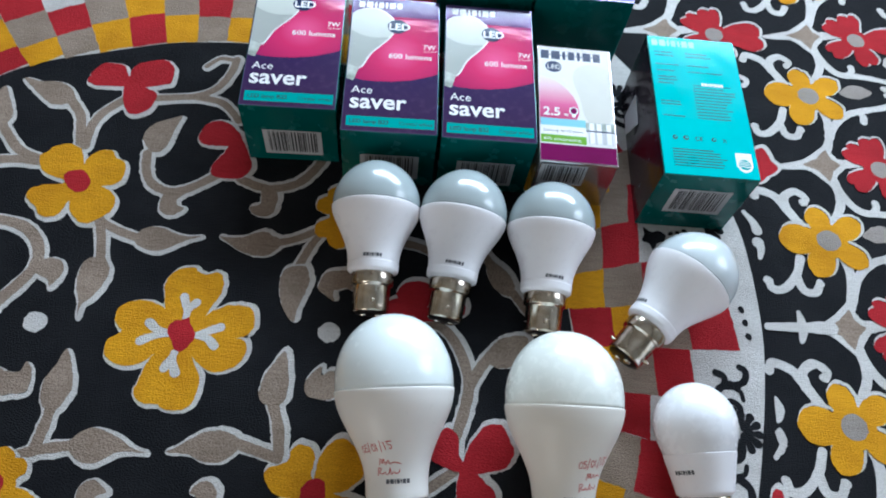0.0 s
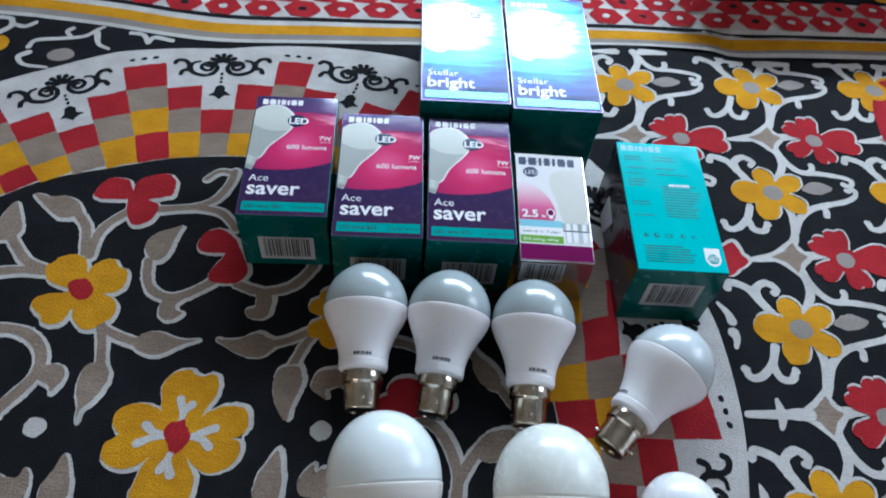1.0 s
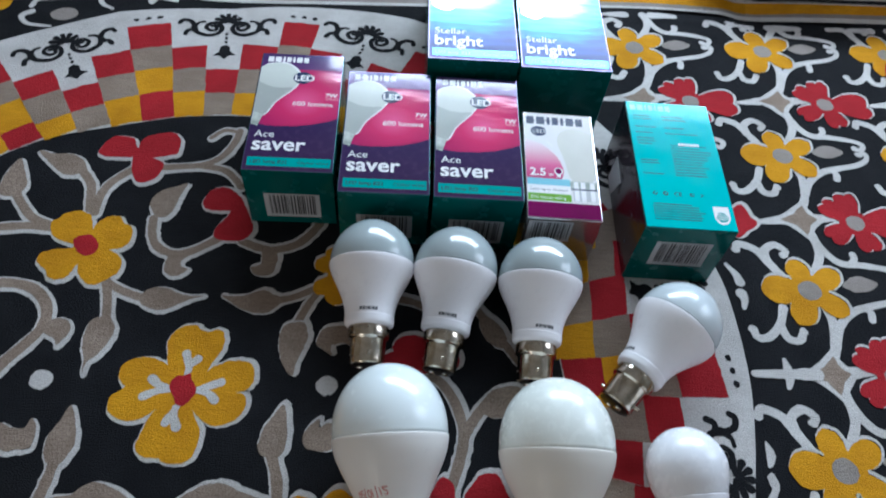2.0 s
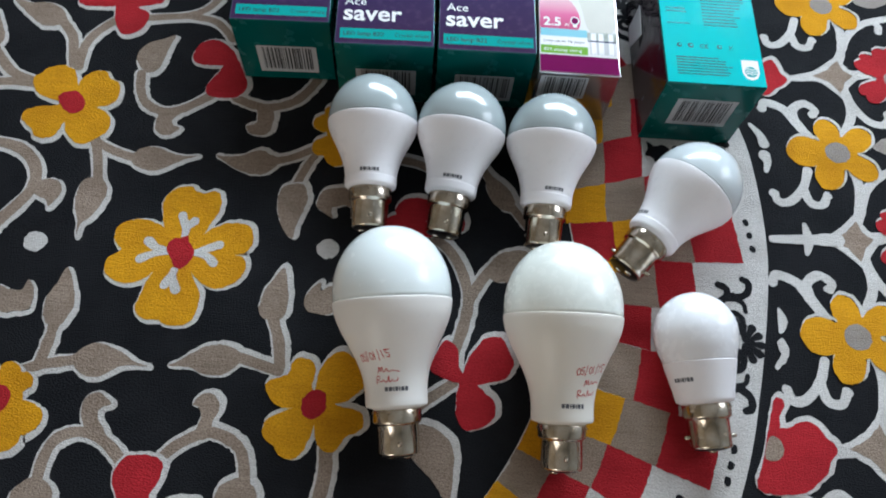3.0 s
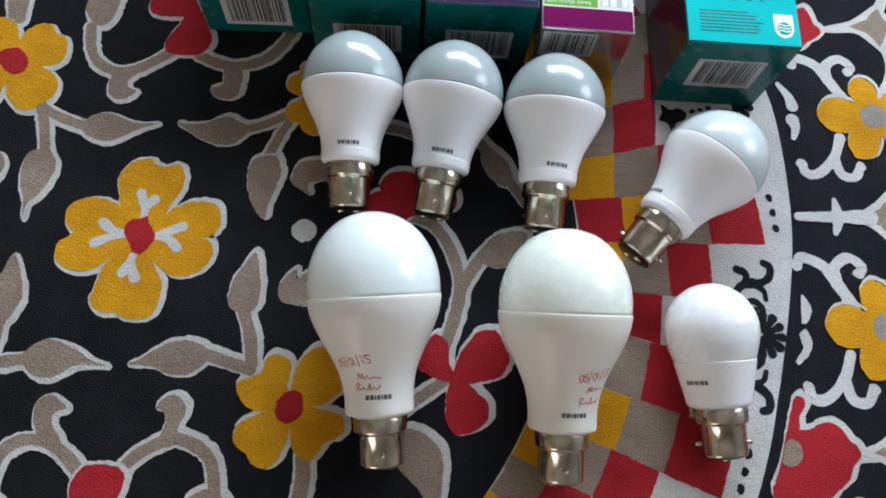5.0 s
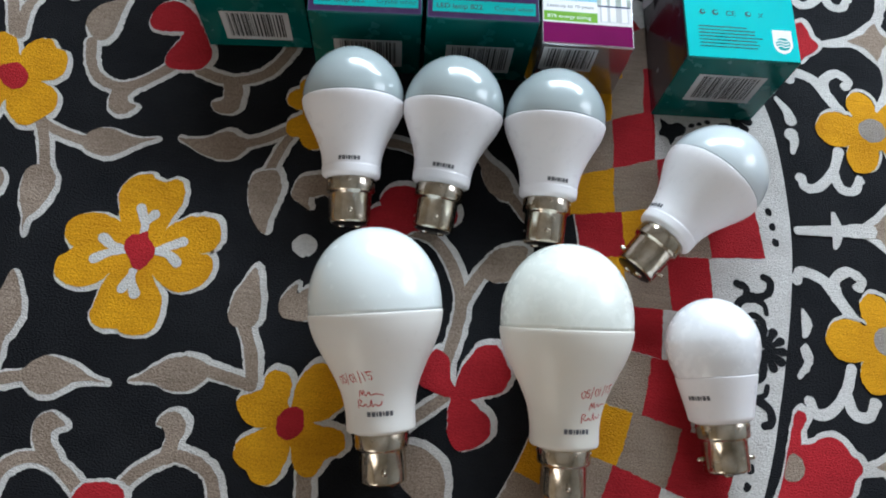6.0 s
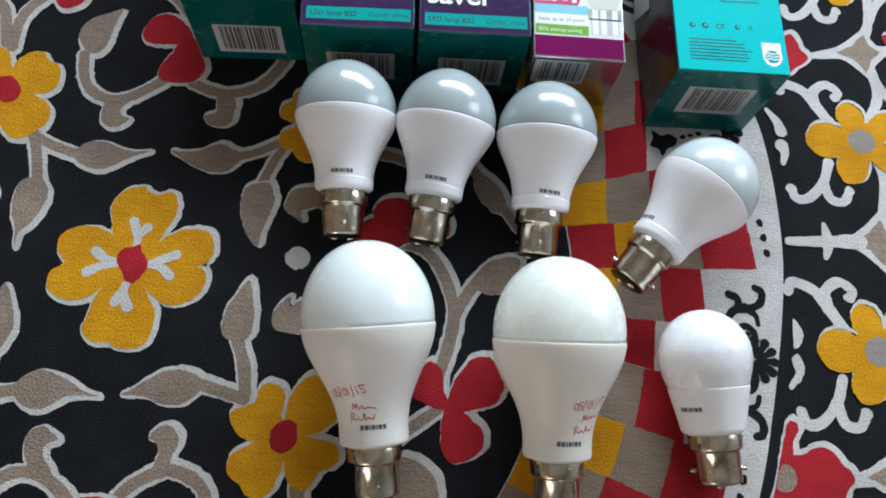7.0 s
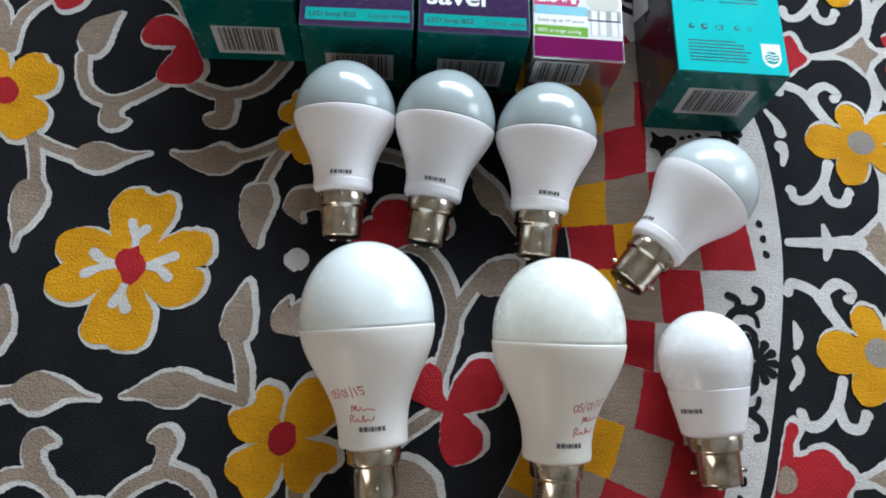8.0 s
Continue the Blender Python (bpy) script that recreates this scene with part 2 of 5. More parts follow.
LOBED = [(0.02, 0.06), (0.30, 0.30), (0.62, 0.48), (0.86, 0.48), (0.99, 0.30), (0.97, 0.06), (0.92, -0.02), (1.0, -0.14), (0.98, -0.36), (0.80, -0.50), (0.55, -0.44), (0.28, -0.28), (0.02, -0.06)]
ROUND = [(-0.02, 0.05), (0.25, 0.26), (0.55, 0.46), (0.80, 0.47), (0.97, 0.24), (0.99, -0.05), (0.86, -0.40), (0.62, -0.48), (0.3, -0.3), (-0.02, -0.05)]
OVAL = [(0.0, 0.22), (0.3, 0.36), (0.6, 0.48), (0.85, 0.40), (1.0, 0.08), (0.98, -0.16), (0.82, -0.42), (0.55, -0.48), (0.3, -0.34), (0.0, -0.22)]


def flower_mesh(c, petals, width, shape, ink, edge, low, heart=0, heart_ink=3):
    bm = bmesh.new()
    for k, (turn, length) in enumerate(petals):
        w = width * (length / 38 if length < 60 else 1) if isinstance(width, (int, float)) else width[k]
        line = petal(c, turn, length, w, shape)
        rim(bm, line, edge * 2, low)
        fill(bm, line, low + 0.8 + 0.16 * k, ink)
    if heart:
        fill(bm, ellipse(c, heart * 1.7, heart * 1.6), low + 1.7, ink)
        fill(bm, ellipse(c, heart, heart * 0.95, 0.4), low + 2.1, heart_ink)
    return bm


def blossom(c, petals, width, heart):
    print_part("printed_flower", flower_mesh(c, petals, width * 1.2, LOBED, 2, 2.0, 2.6, heart))


def trefoil(c, petals, width):
    print_part("printed_trefoil", flower_mesh(c, petals, [width] * len(petals), ROUND, 3, 1.6, 2.6))


def inked(name, ink, outlines, low=1.5):
    """A hand-drawn motif of one or more lobes: the white block underneath, then its colour."""
    bm = bmesh.new()
    for k, points in enumerate(outlines):
        line = smooth_curve(points, closed=True, steps=4)
        if name != "flower_heart":
            rim(bm, line, EDGE * 2, low)
            fill(bm, [p + slip(p) for p in line], low + 0.3)
            ends = [Vector(p) for p in points]
            for k_end, (a, b, c) in enumerate(zip(ends[-1:] + ends, ends, ends[1:] + ends[:1])):
                if (b - a).normalized().dot((c - b).normalized()) < 0.1:
                    # a sharp tip closes in solid white
                    for step in (-2, -1, 0, 1, 2):
                        p = line[(4 * k_end + step) % len(line)]
                        fill(bm, ellipse(p + slip(p), EDGE, EDGE, 0, 12, 0.1), low + 0.1)
        fill(bm, line, low + (1.4 if ink > 1 else 0.9) + 0.16 * k + (1.8 if name == "flower_heart" else 0), ink)
    print_part(name, bm)


vine([(-100.0, 127.0), (-101.0, 143.0), (-97.0, 156.0), (-87.0, 169.0)], 7)
vine([(-121.0, 163.0), (-112.0, 153.0), (-108.0, 143.0), (-104.0, 129.0)], 7)
vine([(-71.0, 173.0), (-53.0, 177.0), (-37.0, 181.0), (-25.0, 191.0), (-19.0, 207.0), (-18.0, 219.0)], 6)
vine([(-20.0, 218.0), (-30.0, 218.0), (-38.0, 209.0)], 4)
vine([(-39.0, 180.0), (-21.0, 178.0), (-11.0, 171.0), (-4.0, 163.0)], 6)
vine([(-120.0, 110.0), (-138.0, 110.0), (-159.0, 106.0)], 7)
vine([(-160.0, 137.0), (-151.0, 127.0), (-140.0, 117.0), (-122.0, 111.0)], 7)
vine([(-58.0, 127.0), (-55.0, 114.0), (-49.0, 104.0), (-38.0, 99.0), (-27.0, 101.0), (-17.0, 108.0), (-8.0, 116.0)], 6.6)
vine([(8.0, 115.0), (21.0, 111.0), (33.0, 111.0), (46.0, 117.0), (54.0, 127.0), (59.0, 137.0)], 6.6)
vine([(-74.0, 72.0), (-61.0, 66.0), (-47.0, 62.0)], 6)
vine([(-73.0, 72.0), (-68.0, 60.0), (-63.0, 43.0)], 6.4)
vine([(42.0, 70.0), (54.0, 75.0), (69.0, 85.0)], 5.6)
vine([(71.0, 85.0), (64.0, 72.0), (58.0, 54.0)], 5.6)
vine([(-143.0, 62.0), (-129.0, 63.0), (-116.0, 60.0), (-106.0, 52.0), (-101.0, 42.0), (-101.0, 32.0), (-106.0, 21.0), (-112.0, 11.0), (-117.0, 1.0)], 8)
vine([(-69.0, -78.0), (-59.0, -74.0), (-43.0, -70.0)], 6.6)
vine([(44.0, -59.0), (57.0, -62.0), (69.0, -65.0)], 6.6)
vine([(60.0, -34.0), (66.0, -48.0), (69.0, -62.0)], 7)
vine([(-61.0, -52.0), (-61.0, -60.0), (-62.0, -74.0)], 7)
vine([(-0.0, -125.0), (-11.0, -115.0), (-22.0, -109.0), (-33.0, -109.0), (-41.0, -114.0), (-44.0, -123.0), (-44.0, -134.0)], 6.6)
vine([(13.0, -123.0), (20.0, -113.0), (29.0, -106.0), (38.0, -102.0), (48.0, -104.0), (56.0, -109.0), (60.0, -117.0), (63.0, -130.0)], 6.6)
inked("printed_leaf", 1, [[(-49.0, 63.0), (-47.0, 65.0), (-43.0, 69.0), (-37.0, 71.0), (-30.0, 71.0), (-23.0, 68.0), (-16.0, 67.0), (-7.0, 68.0), (-15.0, 64.0), (-21.0, 60.0), (-28.0, 55.0), (-36.0, 54.0), (-43.0, 56.0), (-47.0, 59.0)]])
inked("printed_leaf", 1, [[(5.0, 70.0), (11.0, 70.0), (19.0, 71.0), (26.0, 75.0), (33.0, 77.0), (38.0, 75.0), (43.0, 73.0), (44.0, 70.0), (43.0, 66.0), (39.0, 61.0), (33.0, 59.0), (23.0, 60.0), (14.0, 64.0)]])
inked("printed_leaf", 1, [[(-62.0, 46.0), (-59.0, 43.0), (-56.0, 38.0), (-56.0, 29.0), (-60.0, 19.0), (-65.0, 12.0), (-65.0, 5.0), (-68.0, 16.0), (-72.0, 25.0), (-73.0, 32.0), (-73.0, 39.0), (-70.0, 44.0)]])
inked("printed_leaf", 1, [[(56.0, 55.0), (63.0, 55.0), (66.0, 50.0), (67.0, 44.0), (65.0, 34.0), (63.0, 24.0), (62.0, 17.0), (57.0, 21.0), (53.0, 27.0), (50.0, 36.0), (49.0, 43.0), (50.0, 51.0)]])
inked("printed_leaf", 1, [[(-64.0, -16.0), (-59.0, -23.0), (-55.0, -32.0), (-53.0, -40.0), (-55.0, -46.0), (-58.0, -52.0), (-64.0, -52.0), (-69.0, -45.0), (-70.0, -35.0), (-67.0, -27.0)]])
inked("printed_leaf", 1, [[(61.0, -2.0), (65.0, -13.0), (67.0, -24.0), (66.0, -33.0), (60.0, -36.0), (53.0, -34.0), (51.0, -29.0), (52.0, -19.0), (56.0, -10.0)]])
inked("printed_leaf", 1, [[(-45.0, -68.0), (-43.0, -65.0), (-39.0, -61.0), (-33.0, -59.0), (-25.0, -61.0), (-17.0, -64.0), (-10.0, -68.0), (-3.0, -70.0), (-13.0, -70.0), (-19.0, -72.0), (-26.0, -77.0), (-33.0, -79.0), (-39.0, -77.0), (-44.0, -72.0)]])
inked("printed_leaf", 1, [[(8.0, -68.0), (14.0, -64.0), (20.0, -59.0), (26.0, -55.0), (35.0, -53.0), (41.0, -54.0), (46.0, -57.0), (47.0, -62.0), (44.0, -66.0), (38.0, -70.0), (32.0, -71.0), (26.0, -70.0), (19.0, -68.0)]])
inked("printed_leaf", 1, [[(-59.0, 131.0), (-64.0, 138.0), (-64.0, 145.0), (-59.0, 153.0), (-50.0, 158.0), (-43.0, 161.0), (-45.0, 150.0), (-46.0, 140.0), (-48.0, 132.0), (-53.0, 128.0)]])
inked("printed_leaf", 1, [[(-159.0, 178.0), (-147.0, 177.0), (-134.0, 178.0), (-124.0, 173.0), (-119.0, 164.0), (-123.0, 160.0), (-133.0, 158.0), (-144.0, 165.0)]])
inked("printed_leaf", 1, [[(-169.0, 169.0), (-160.0, 155.0), (-155.0, 145.0), (-157.0, 136.0), (-164.0, 133.0), (-171.0, 135.0), (-174.0, 145.0), (-173.0, 158.0)]])
inked("printed_curl", 1, [[(-37.0, 100.0), (-39.0, 92.0), (-38.0, 85.0), (-33.0, 81.0), (-27.0, 82.0), (-23.0, 87.0), (-27.0, 89.0), (-29.0, 93.0), (-25.0, 100.0)]])
inked("printed_curl", 1, [[(23.0, 111.0), (25.0, 98.0), (19.0, 94.0), (22.0, 89.0), (30.0, 88.0), (35.0, 94.0), (34.0, 109.0)]])
inked("printed_curl", 1, [[(-101.0, 38.0), (-96.0, 40.0), (-89.0, 41.0), (-83.0, 36.0), (-83.0, 30.0), (-87.0, 22.0), (-90.0, 26.0), (-98.0, 30.0)]])
inked("printed_curl", 1, [[(-25.0, -109.0), (-30.0, -102.0), (-32.0, -97.0), (-32.0, -91.0), (-28.0, -87.0), (-22.0, -88.0), (-17.0, -92.0), (-22.0, -95.0), (-22.0, -100.0), (-15.0, -110.0)]])
inked("printed_curl", 1, [[(31.0, -106.0), (32.0, -95.0), (30.0, -90.0), (26.0, -88.0), (29.0, -83.0), (34.0, -81.0), (39.0, -84.0), (41.0, -90.0), (39.0, -96.0), (40.0, -104.0)]])
inked("printed_curl", 1, [[(91.0, 55.0), (85.0, 55.0), (79.0, 52.0), (76.0, 47.0), (77.0, 41.0), (80.0, 37.0), (83.0, 37.0), (83.0, 41.0), (86.0, 42.0), (90.0, 44.0), (96.0, 43.0)]])
inked("printed_flower", 2, [
    [(-15.0, 16.0), (-18.0, 25.0), (-20.0, 31.0), (-19.0, 37.0), (-15.0, 43.0), (-11.0, 45.0), (-5.0, 46.0), (-2.0, 43.0), (3.0, 42.0), (10.0, 44.0), (13.0, 42.0), (15.0, 37.0), (15.0, 30.0), (12.0, 22.0), (10.0, 15.0), (5.0, 7.0), (-1.0, 1.0), (-9.0, 8.0)],
    [(3.0, 4.0), (11.0, 16.0), (16.0, 20.0), (22.0, 23.0), (30.0, 24.0), (36.0, 22.0), (39.0, 15.0), (39.0, 10.0), (37.0, 5.0), (34.0, 3.0), (30.0, 2.0), (35.0, 2.0), (38.0, -2.0), (38.0, -8.0), (35.0, -14.0), (29.0, -18.0), (22.0, -20.0), (16.0, -18.0), (9.0, -13.0), (1.0, -4.0)],
    [(-5.0, -4.0), (-14.0, -13.0), (-17.0, -22.0), (-19.0, -32.0), (-19.0, -37.0), (-16.0, -41.0), (-11.0, -43.0), (-4.0, -42.0), (-2.0, -44.0), (3.0, -45.0), (10.0, -44.0), (15.0, -40.0), (16.0, -33.0), (16.0, -26.0), (13.0, -20.0), (9.0, -14.0), (2.0, -4.0)],
    [(-3.0, -3.0), (-5.0, -8.0), (-14.0, -13.0), (-17.0, -17.0), (-21.0, -20.0), (-28.0, -22.0), (-35.0, -21.0), (-41.0, -18.0), (-43.0, -13.0), (-43.0, -8.0), (-39.0, -4.0), (-36.0, -1.0), (-39.0, 1.0), (-42.0, 5.0), (-43.0, 10.0), (-41.0, 15.0), (-37.0, 18.0), (-30.0, 20.0), (-23.0, 19.0), (-15.0, 16.0), (-4.0, 7.0)]])
inked("flower_heart", 3, [[(-4.0, 10.0), (0.0, 12.0), (2.0, 8.0), (6.0, 3.0), (6.0, -3.0), (3.0, -8.0), (-0.0, -10.0), (-3.0, -9.0), (-6.0, -4.0), (-9.0, -1.0), (-10.0, 4.0), (-8.0, 9.0)]])
inked("printed_flower", 2, [
    [(-103.0, 125.0), (-111.0, 127.0), (-119.0, 123.0), (-122.0, 118.0), (-126.0, 115.0), (-123.0, 107.0), (-118.0, 102.0), (-104.0, 98.0), (-94.0, 98.0), (-95.0, 110.0), (-100.0, 122.0)],
    [(-96.0, 101.0), (-96.0, 110.0), (-94.0, 119.0), (-88.0, 125.0), (-81.0, 125.0), (-77.0, 120.0), (-71.0, 118.0), (-68.0, 112.0), (-68.0, 105.0), (-72.0, 99.0), (-83.0, 96.0), (-93.0, 96.0)],
    [(-97.0, 98.0), (-81.0, 97.0), (-72.0, 93.0), (-67.0, 87.0), (-68.0, 79.0), (-71.0, 75.0), (-77.0, 69.0), (-84.0, 68.0), (-91.0, 73.0), (-95.0, 80.0), (-97.0, 92.0)],
    [(-96.0, 100.0), (-105.0, 95.0), (-116.0, 92.0), (-123.0, 88.0), (-123.0, 82.0), (-119.0, 78.0), (-115.0, 76.0), (-111.0, 70.0), (-105.0, 69.0), (-99.0, 72.0), (-97.0, 79.0), (-94.0, 90.0)]])
inked("flower_heart", 3, [[(-104.0, 98.0), (-105.0, 103.0), (-101.0, 106.0), (-95.0, 107.0), (-90.0, 103.0), (-87.0, 98.0), (-88.0, 92.0), (-93.0, 90.0), (-99.0, 92.0)]])
inked("printed_flower", 2, [
    [(89.0, -72.0), (89.0, -62.0), (87.0, -58.0), (84.0, -56.0), (79.0, -56.0), (76.0, -59.0), (74.0, -66.0), (68.0, -69.0), (64.0, -72.0), (64.0, -76.0), (67.0, -81.0), (72.0, -84.0), (78.0, -85.0), (85.0, -84.0), (92.0, -79.0)],
    [(90.0, -83.0), (80.0, -85.0), (73.0, -88.0), (68.0, -92.0), (66.0, -97.0), (67.0, -101.0), (70.0, -104.0), (74.0, -106.0), (77.0, -110.0), (82.0, -112.0), (86.0, -111.0), (90.0, -107.0), (92.0, -100.0), (93.0, -91.0)],
    [(90.0, -84.0), (93.0, -92.0), (95.0, -100.0), (99.0, -105.0), (103.0, -107.0), (107.0, -105.0), (110.0, -100.0), (112.0, -97.0), (116.0, -95.0), (120.0, -91.0), (119.0, -85.0), (115.0, -82.0), (106.0, -81.0), (97.0, -79.0)],
    [(92.0, -79.0), (91.0, -66.0), (93.0, -59.0), (98.0, -52.0), (104.0, -50.0), (112.0, -55.0), (119.0, -63.0), (117.0, -70.0), (112.0, -76.0), (106.0, -79.0), (98.0, -81.0)]])
inked("flower_heart", 3, [[(85.0, -84.0), (85.0, -79.0), (88.0, -75.0), (93.0, -73.0), (97.0, -75.0), (98.0, -79.0), (98.0, -85.0), (94.0, -89.0), (90.0, -90.0), (87.0, -88.0)]])
inked("printed_trefoil", 3, [
    [(-116.0, 188.0), (-116.0, 182.0), (-110.0, 179.0), (-101.0, 180.0), (-92.0, 181.0), (-86.0, 185.0), (-90.0, 192.0), (-95.0, 200.0), (-104.0, 201.0), (-110.0, 200.0), (-114.0, 194.0)],
    [(-87.0, 183.0), (-89.0, 192.0), (-87.0, 202.0), (-77.0, 208.0), (-68.0, 210.0), (-61.0, 205.0), (-59.0, 199.0), (-59.0, 190.0), (-68.0, 185.0), (-78.0, 182.0)],
    [(-90.0, 186.0), (-89.0, 175.0), (-86.0, 167.0), (-81.0, 159.0), (-75.0, 158.0), (-68.0, 163.0), (-65.0, 172.0), (-66.0, 178.0), (-72.0, 181.0), (-82.0, 186.0)]])
inked("printed_trefoil", 3, [
    [(-26.0, 142.0), (-28.0, 147.0), (-26.0, 155.0), (-21.0, 160.0), (-13.0, 161.0), (-3.0, 155.0), (3.0, 146.0), (9.0, 131.0), (6.0, 126.0), (-2.0, 135.0), (-4.0, 140.0), (-12.0, 140.0), (-21.0, 139.0)],
    [(-5.0, 142.0), (-8.0, 134.0), (-12.0, 126.0), (-13.0, 119.0), (-10.0, 115.0), (-3.0, 114.0), (6.0, 115.0), (11.0, 119.0), (13.0, 127.0), (10.0, 134.0), (3.0, 146.0)]])
inked("printed_trefoil", 3, [
    [(172.0, -59.0), (174.0, -49.0), (178.0, -41.0), (183.0, -34.0), (191.0, -32.0), (195.0, -34.0), (199.0, -42.0), (201.0, -46.0), (199.0, -53.0), (195.0, -57.0), (186.0, -60.0), (176.0, -63.0)],
    [(174.0, -60.0), (170.0, -51.0), (169.0, -45.0), (167.0, -40.0), (161.0, -37.0), (157.0, -43.0), (154.0, -51.0), (154.0, -56.0), (160.0, -59.0), (167.0, -61.0)],
    [(171.0, -59.0), (170.0, -67.0), (170.0, -78.0), (172.0, -83.0), (175.0, -87.0), (180.0, -87.0), (185.0, -85.0), (191.0, -80.0), (192.0, -76.0), (191.0, -70.0), (185.0, -65.0), (176.0, -59.0)]])
bm = bmesh.new()
for line in (
        [(-2.0, 11.0), (-2.0, 16.0), (-6.0, 25.0)],
        [(-2.0, 14.0), (-1.0, 18.0), (2.0, 22.0)],
        [(6.0, 1.0), (12.0, 4.0), (20.0, 8.0)],
        [(7.0, 1.0), (14.0, -0.0), (19.0, -4.0)],
        [(-9.0, 1.0), (-16.0, 2.0), (-22.0, 6.0)],
        [(-9.0, 0.0), (-17.0, -2.0), (-24.0, -6.0)],
        [(-2.0, -11.0), (-4.0, -16.0), (-6.0, -21.0)],
        [(-3.0, -11.0), (-2.0, -17.0), (1.0, -23.0)]):
    stroke(bm, line, 3.4, 4.6, 0, 5.6)
print_part("flower_mark", bm)
dot((-87.5, -1.6), 6.6)
dot((84.7, 13), 6.6)
knob([(-100.6, -31.2), (-91.6, -33), (-85.3, -32.4), (-83.4, -26), (-78.1, -32.3), (-77.6, -43), (-86, -45.8), (-94, -46)])
knob([(91.6, -11.2), (84.8, -14.7), (83.8, -9.2), (76.6, -18), (77.4, -25.9), (83.6, -28.6), (94.3, -26.5)])
blossom((86.6, 97), [(147, 25.0), (-126, 26.4), (-42, 23.2), (61, 25.8)], 30, 9)
blossom((-79.7, -95.9), [(59, 20.8), (-39, 29.2), (141, 23.8), (-106, 22.0)], 32, 9)
leaf((-46.7, -134), (-38.9, -165.9), 22, 0)
leaf((59.7, -124), (58.3, -157.2), 22, 0)
bud([(-5.8, -124.5), (-2.4, -118.8), (5.9, -116.9), (13.9, -117.5), (18.1, -121.4), (17.8, -128.5), (15.2, -136.5), (12.7, -146.8), (4.8, -146.1), (-2, -138.6), (-6, -131.3)])
vine([(101.5, -103.3), (103.1, -117.6), (101, -137.3), (98.5, -153.6)], 8)
vine([(38.7, -139), (27.5, -140), (20.6, -144.7)], 5)
vine([(135.4, 28.3), (152.7, 24.7), (165.1, 10.6), (171.9, -9.4), (170.5, -26.7), (166.1, -44.6)], 7)
vine([(203.9, 22.3), (189.0, 15.8), (178.4, 1.3), (172.1, -12.8)], 7)
knob([(202.7, 24.7), (190.9, 22.2), (183.5, 14.8), (182.7, 6.0), (188.6, 2.3), (198.5, 4.8), (208.4, 8.8)])
vine([(167.6, -61.4), (156, -70.8), (146, -79.5)], 6)
leaf((147.9, -88.2), (170.1, -128.0), 22, 4)
knob([(95.8, 56.2), (84.7, 55.7), (75.6, 51.9), (73, 41.8), (77.8, 37.7), (84.5, 33.9), (82.6, 42.1), (89.6, 45.7), (98.2, 46.3)])
leaf((194.8, 52.2), (173.6, 81.8), 14, 0)
vine([(173.6, 81.8), (192.7, 57.8), (205.7, 41.8)], 6)
vine([(116.5, 81), (130.9, 79.9), (142, 75.9)], 6)
trefoil((141.6, 28.6), [(115, 27.5), (179, 27.1), (41, 28.9)], 24)

# ---- the ring of chequered tiles round the medallion ----
def ring_edge(turn):
    """The outer radius of the white ring, which the cloth's pull makes uneven."""
    turn = (turn + 90) % 360 - 90
    return float(np.interp(turn, [-90, -18, -9, -3.6, 2.2, 10.7, 18.9, 75, 81, 88, 99.5, 107, 114, 122, 129, 200, 270], [340, 345.5, 347, 350, 355, 363, 371.5, 392, 387, 381, 370, 374, 379, 375, 376, 378, 340]))




def polar(turn, r):
    a = radians(turn)
    return Vector((r * math.cos(a), r * math.sin(a)))


def annulus(r0, r1, layer, slot, rough=0.8):
    bm = bmesh.new()
    n = 240
    z = layer * LAYER
    rows = []
    for k in range(n):
        a = 2 * math.pi * k / n
        w = rough * noise.noise((6 * math.cos(a), 6 * math.sin(a), 0.5))
        rim, hub = r1(360.0 * k / n), r0(360.0 * k / n)
        rows.append((bm.verts.new((hub * math.cos(a) / 1000, hub * math.sin(a) / 1000, z)), bm.verts.new(((rim + w) * math.cos(a) / 1000, (rim + w) * math.sin(a) / 1000, z))))
    for k in range(n):
        (a, b), (c, d) = rows[k], rows[(k + 1) % n]
        bm.faces.new((a, b, d, c)).material_index = slot
    return bm


EDGE_TURNS = np.interp(np.arange(-18, 37), [-18, 0, 1, 4, 5, 18, 19, 20, 21, 22, 23, 24, 25, 36], [214, 113.4, 107.6, 91.7, 86.6, 23.6, 17.3, 11.5, 5.5, -0.7, -6.1, -12.8, -19, -80])


def ring_rows(turn):
    """The radii of the tiles' rows, from the inner rim outwards."""
    turns = [-80, -18, 5, 14, 20.4, 26.7, 45, 60, 86, 92, 97, 102, 107.5, 113.5, 119.5, 125, 131, 140, 220]
    table = ([222, 226, 237, 237, 240, 242, 240, 238, 237, 237, 237, 237, 238, 238, 240, 245, 249.5, 252, 255],
             [243, 247, 264, 262, 270.6, 283, 268, 266, 266, 263, 262, 263, 267.3, 269.6, 267.8, 265.3, 269.3, 274, 280],
             [266, 270, 289, 289, 298, 304, 297, 293, 295, 292, 290.5, 291, 295.7, 299.6, 293, 293.2, 301, 300, 303],
             [292, 296, 312, 313, 320, 328, 321, 318, 325, 325, 319.5, 320, 323, 326.4, 324, 318.7, 325, 325, 328],
             [323, 327, 342, 343, 347, 352, 350, 349, 358, 355, 351, 350, 353.6, 357.8, 352, 347, 353, 354, 355])
    return [float(np.interp(turn, turns, row)) for row in table]


